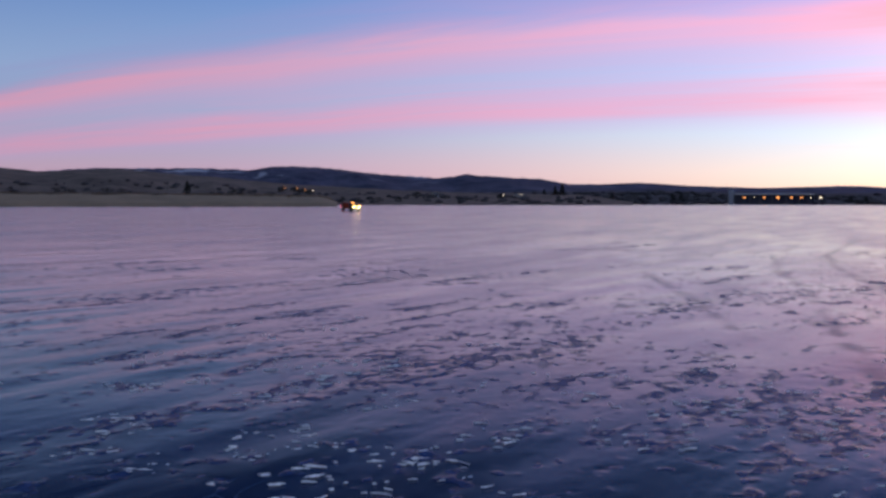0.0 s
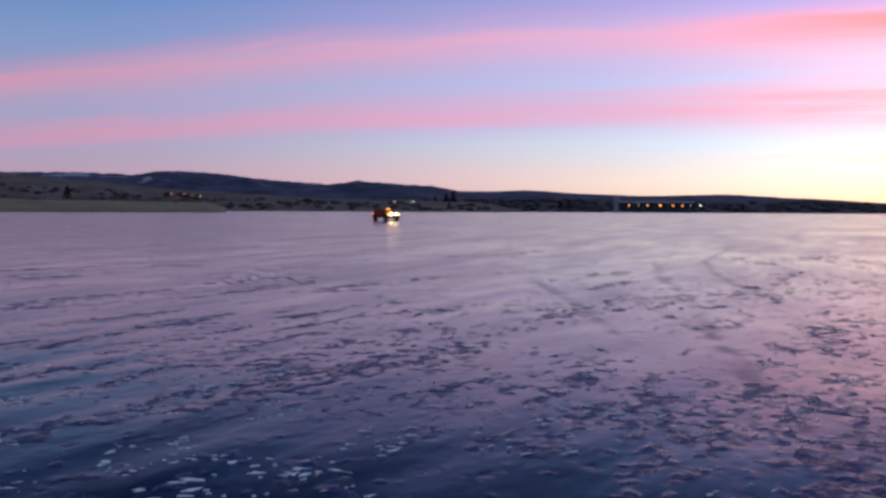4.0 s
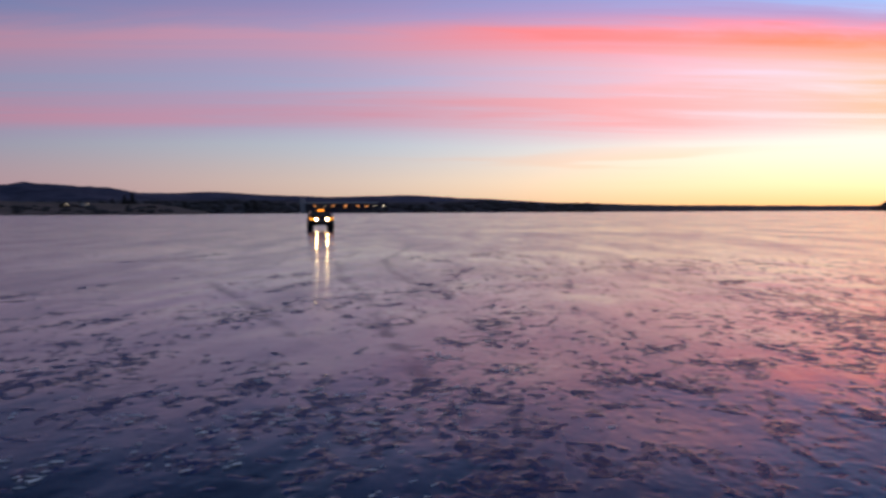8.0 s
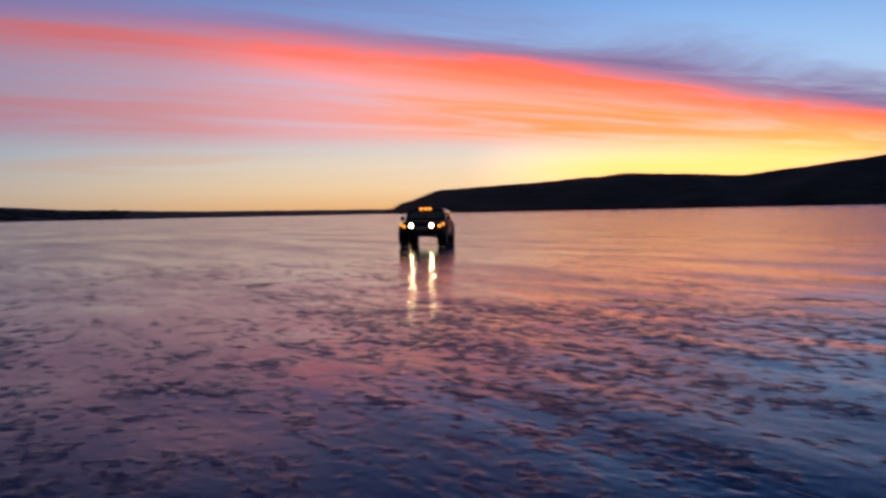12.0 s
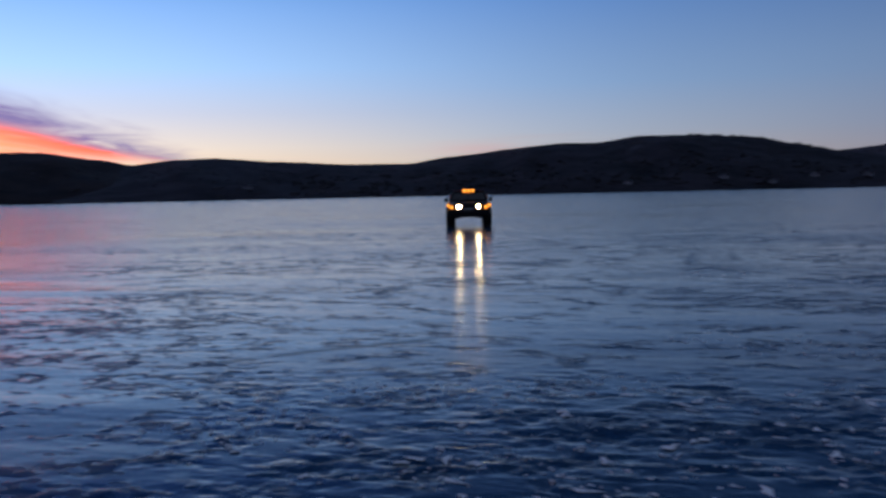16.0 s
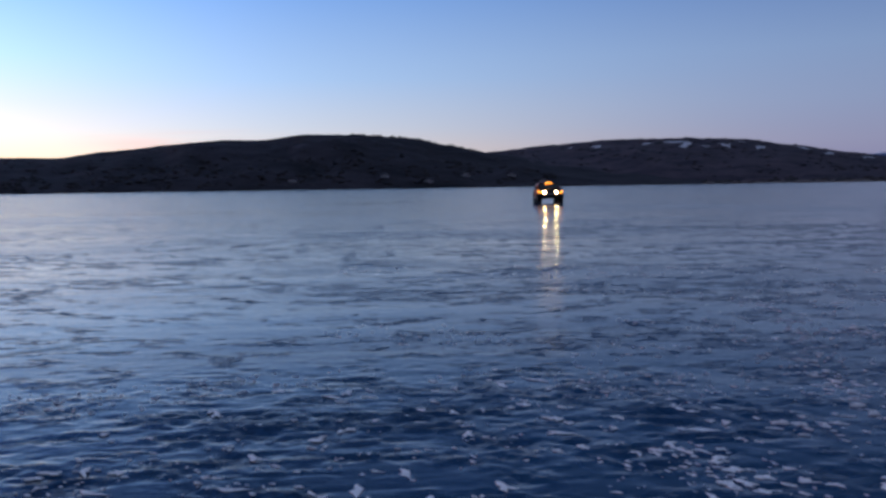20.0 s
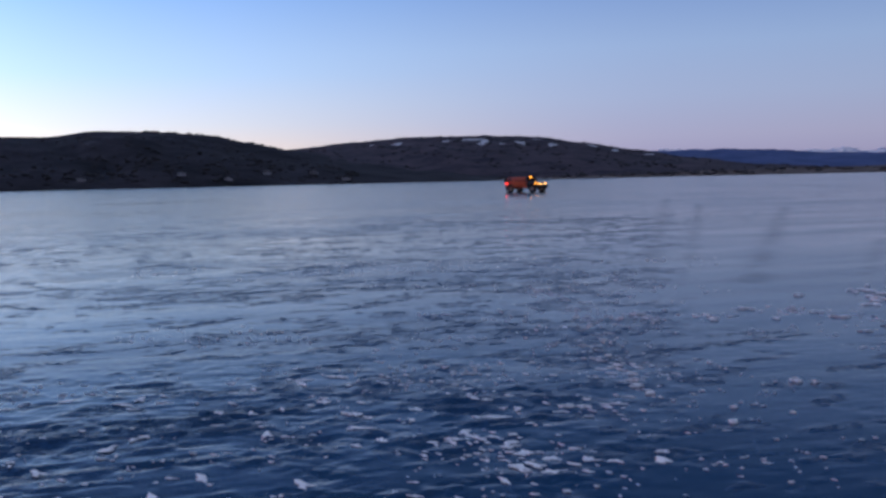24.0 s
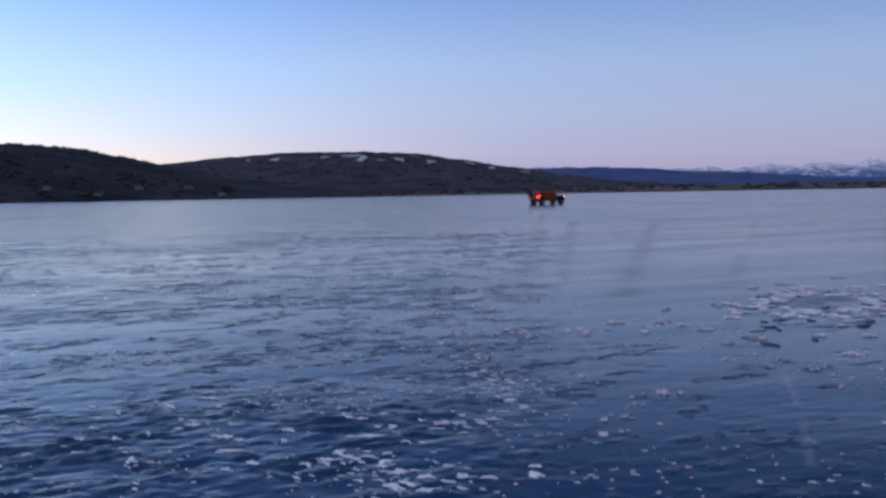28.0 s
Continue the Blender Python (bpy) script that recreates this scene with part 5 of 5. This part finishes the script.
class Litter:
    """Many small lumps in one mesh."""

    def __init__(self, seed):
        self.rng, self.verts, self.faces = random.Random(seed), [], []

    def one(self, x, y, size, tall, long=1.0, turn=0.0):
        v, f = blob(self.rng, x, y, size, tall, long, turn)
        self.faces += [tuple(i + len(self.verts) for i in face) for face in f]
        self.verts += v

    def lane(self, points, count, spread, size, tall, bunch=1):
        """Lumps along a line, in bunches."""
        r = self.rng
        pts = [Vector((*p, 0)) for p in points]
        lengths = [(b - a).length for a, b in zip(pts, pts[1:])]
        for _ in range(count):
            d = r.uniform(0, sum(lengths))
            k = 0
            while d > lengths[k] and k < len(lengths) - 1:
                d -= lengths[k]
                k += 1
            way = (pts[k + 1] - pts[k]).normalized()
            p = pts[k] + way * d + Vector((-way.y, way.x, 0)) * r.gauss(0, spread)
            for _ in range(bunch):
                q = p + Vector((r.gauss(0, 3.5 * size), r.gauss(0, 3.5 * size), 0)) if bunch > 1 else p
                self.one(q.x, q.y, size * r.uniform(0.4, 1.2), tall * r.uniform(0.5, 1.2), r.uniform(1.5, 4.5), r.gauss(0.15, 0.4))

    def field(self, a0, a1, r0, r1, count, size, tall, patchy=-1.0, long=2.0, scale=0.5, bunch=1):
        """Lumps over a sector of the ice, thicker in patches."""
        r = self.rng
        made = tries = 0
        while made < count and tries < count * 40:
            tries += 1
            p = at(r.uniform(a0, a1), math.sqrt(r.uniform(r0 * r0, r1 * r1)))
            if noise.noise(Vector((p.x * scale, p.y * scale, size * 50))) < patchy + 0.25 * r.random():
                continue
            for _ in range(bunch):
                q = p + Vector((r.gauss(0, 3.5 * size), r.gauss(0, 3.5 * size), 0)) if bunch > 1 else p
                self.one(q.x, q.y, size * r.uniform(0.35, 1.3), tall * r.uniform(0.5, 1.2), r.uniform(1.0, long), r.uniform(-0.5, 0.8))
            made += 1

    def done(self, name, label, mat):
        tagged(new(name, mesh_from(name, self.verts, self.faces, mat)), label, "snow" if mat is SNOW else "ice", kind="stuff")


HOLE = Vector((3.9, -14.4, 0.0))
SNOW_TRAILS = [
    [(8.9, -11.3), (7.0, -9.9), (5.53, -7.95), (4.40, -6.86), (4.05, -6.48)], [(4.34, -4.53), (4.13, -4.52), (3.86, -4.48), (3.37, -4.44), (2.83, -4.71)],
    [(4.14, -5.57), (3.85, -5.77)], [(5.55, -10.05), (5.33, -10.17)], [(6.43, -9.89), (5.92, -9.54)], [(5.5, -11.0), (4.15, -11.19)], [(2.48, -10.14), (2.33, -10.19)],
]

# strips of snow frozen to the ice: place and length
SNOW_STRIPS = [
    (3.52, -10.64, 0.20), (3.69, -10.16, 0.14), (3.57, -12.05, 0.36), (3.01, -11.17, 0.22), (3.03, -12.17, 0.20), (2.43, -10.11, 0.20), (2.57, -11.43, 0.16), (3.19, -13.57, 0.19), (4.55, -14.11, 0.24), (4.74, -18.58, 0.26),
    (4.09, -16.06, 0.34), (4.98, -11.30, 0.14), (4.66, -11.20, 0.18), (4.27, -11.00, 0.18), (5.43, -11.00, 0.26), (4.80, -10.48, 0.09), (5.54, -10.27, 0.11), (5.30, -9.97, 0.08), (6.27, -9.89, 0.21), (6.03, -9.69, 0.07),
    (6.15, -10.31, 0.06), (4.09, -6.49, 0.14), (3.86, -6.33, 0.07), (4.37, -6.85, 0.09), (4.67, -7.09, 0.10), (4.99, -7.44, 0.06), (4.09, -5.61, 0.14), (3.99, -5.66, 0.09), (3.17, -6.31, 0.06), (2.98, -5.92, 0.04),
    (3.09, -7.47, 0.06), (3.20, -7.40, 0.04), (4.12, -7.69, 0.06),
]


def crust():
    lump = Litter(101)
    lump.field(160, 170, 11, 16, 14, 0.10, 0.02, 0.0, 2.5, 0.5, 2)
    lump.done("frozen_crust", "small dark grey crusted frost lumps scattered on the ice", CRUST)


def flecks():
    lump = Litter(202)
    for points in WIND_LANES + NEAR_LANES + STEPS:
        near = math.hypot(*points[0])
        if near < 12.5:
            lump.lane(points, 4 if near > 9 else 7 if points in NEAR_LANES else 4, 0.15, 0.026, 0.010, 2)
    lump.field(-26, -2, 4.8, 10, 30, 0.028, 0.010, -0.1, 5.0, 0.7, 2)
    lump.field(-24, -6, 4.8, 7.5, 9, 0.04, 0.012, -0.1, 4.0, 0.7, 2)
    lump.field(-6, 34, 4.8, 8, 22, 0.026, 0.008, 0.0, 3.5, 0.7, 2)
    lump.field(86, 142, 4.6, 8.6, 220, 0.026, 0.010, -0.1, 3.0, 0.8, 2)
    lump.field(120, 170, 4.8, 12, 300, 0.022, 0.010, -0.1, 2.8, 0.5, 2)
    lump.field(118, 152, 8, 20, 200, 0.028, 0.010, 0.0, 3.0, 0.4, 2)
    for points in SNOW_TRAILS:
        run = sum(math.dist(p, q) for p, q in zip(points, points[1:]))
        lump.lane(points, int(6 + 9 * run), 0.12, 0.032, 0.010, 2)
    lump.done("snow_flecks", "white flecks of wind-packed snow on the ice", SNOW)


crust()
flecks()


def snow_chunks():
    """The larger pieces of snow, each a thing of its own."""
    rng = random.Random(303)
    spots = [(4.69, -4.61), (4.19, -4.60), (3.99, -4.55), (3.79, -4.59), (3.59, -4.49), (3.39, -4.49), (3.23, -4.63), (3.08, -4.68), (2.88, -4.88), (2.97, -5.03)]
    for x, y in spots:
        v, f = blob(rng, 0, 0, rng.uniform(0.05, 0.10), 0.012, rng.uniform(1.0, 1.9), 0.0, 15)
        ob = new("snow_chunk", mesh_from("snow_chunk", v, f, SNOW))
        ob.matrix_basis = pose(x, y, 0.001, 0, 0, rng.uniform(0, 180))
        tagged(ob, "white lump of packed snow lying on the ice", "snow", "snow lumps on the ice")
    for x, y, long in SNOW_STRIPS:
        thick = 0.045 + 0.06 * rng.random() * min(1.0, math.hypot(x, y) / 10)
        v, f = blob(rng, 0, 0, thick, 0.022, max(1.2, long / thick), 0.0, 13)
        turn = rng.uniform(-153, -133)
        ob = new("snow_strip", mesh_from("snow_strip", v, f, SNOW))
        ob.matrix_basis = pose(x, y, 0.001, 0, 0, turn)
        tagged(ob, "narrow white strip of snow frozen to the ice", "snow", "snow lumps on the ice")
    # flat flakes: a few shapes, laid out by chance
    shapes = []
    for k in range(8):
        v, f = blob(rng, 0, 0, 0.1, 0.009, rng.uniform(1.0, 2.6), 0.0, 11)
        shapes.append(mesh_from("snow_flake", v, f, SNOW))
    for a0, a1, r0, r1, count, label in ((88, 144, 4.6, 8.2, 130, "flat angular flake of white snow lying on rough ice"),
                                         (0, 0, 11, 0, 150, "flat white plate of snow round a bare patch of ice")):
        for _ in range(count):
            if r0 > 10:
                way, far = rng.uniform(0, 6.28), 0.5 + abs(rng.gauss(0, 0.42))
                p = HOLE + Vector((math.cos(way) * far * 1.1, math.sin(way) * far * 2.0, 0))
            else:
                p = at(rng.uniform(a0, a1), math.sqrt(rng.uniform(r0 * r0, r1 * r1)))
            ob = new("snow_flake", rng.choice(shapes))
            size = rng.uniform(0.6, 1.7) if r0 > 10 else rng.uniform(0.35, 1.0)
            ob.matrix_basis = Matrix.Translation((p.x, p.y, 0.002)) @ pose(0, 0, 0, 0, 0, rng.uniform(-40, 60)) @ Matrix.Diagonal((size, size, 2.6 if r0 > 10 else 1, 1))
            tagged(ob, label, "snow", "snow flakes on the ice")


snow_chunks()


# ---- what moves ----
# seconds, bearing, distance, degrees by which the nose points right of the camera
DRIVE = [
    (0.0, -5.5, 214, 33), (1.0, -4.0, 196, 31), (2.0, -2.0, 178, 33), (3.0, 0.3, 163, 33), (3.5, 1.6, 154, 31), (4.5, 4.4, 138, 26), (5.5, 7.4, 124, 20),
    (6.0, 9.2, 118, 17), (7.0, 12.9, 105, 10), (8.0, 17.6, 89, 3), (9.0, 23.3, 78, -1), (10.0, 30.4, 65.5, -3), (11.0, 39.5, 54.5, -6), (12.0, 51.25, 47.5, -7),
    (13.0, 65.75, 43, -6), (13.5, 73.7, 42, -5.5), (14.5, 88.4, 43.5, -3), (15.5, 100.9, 47.5, 0), (16.0, 106.2, 49.5, 0), (17.0, 115.0, 57, 0), (18.0, 121.6, 67, 0),
    (19.0, 126.5, 76.5, 1), (20.0, 130.6, 85, 6), (20.5, 132.3, 89, 9), (21.0, 133.8, 93, 13), (21.5, 135.2, 98, 19), (22.5, 137.8, 106, 31), (23.5, 140.0, 112.5, 45),
    (24.0, 141.0, 115, 53), (24.5, 142.0, 118, 62), (25.0, 143.1, 121, 76), (25.5, 144.1, 123.5, 88), (26.0, 145.1, 126, 95), (26.5, 146.1, 128, 101),
    (27.0, 147.3, 130, 107), (27.5, 148.3, 133, 117), (28.0, 149.4, 137, 127),
]


def motions():
    walk(TRUCK, [(t, Matrix.Translation(at(b, d)) @ pose(0, 0, 0, 0, 0, -(b + 180 - turn))) for t, b, d, turn in DRIVE])
    # the wheels roll by the way that the truck goes ahead
    rolled, step, rows = 0.0, 1 / 15, [(0.0, 0.0)]
    times = [row[0] for row in DRIVE]
    spots = [at(b, d) for _, b, d, _ in DRIVE]
    for n in range(1, 421):
        t = n * step
        k = max(i for i in range(len(times) - 1) if times[i] <= t)
        speed = (spots[k + 1] - spots[k]).length / (times[k + 1] - times[k])
        rolled -= min(speed * step / 0.47, 1.4)
        rows.append((t, rolled))
    for wheel in WHEELS:
        x, y, z = wheel.location
        walk(wheel, [(t, Matrix.Translation((x, y, z)) @ Matrix.Rotation(a, 4, "X")) for t, a in rows])


motions()
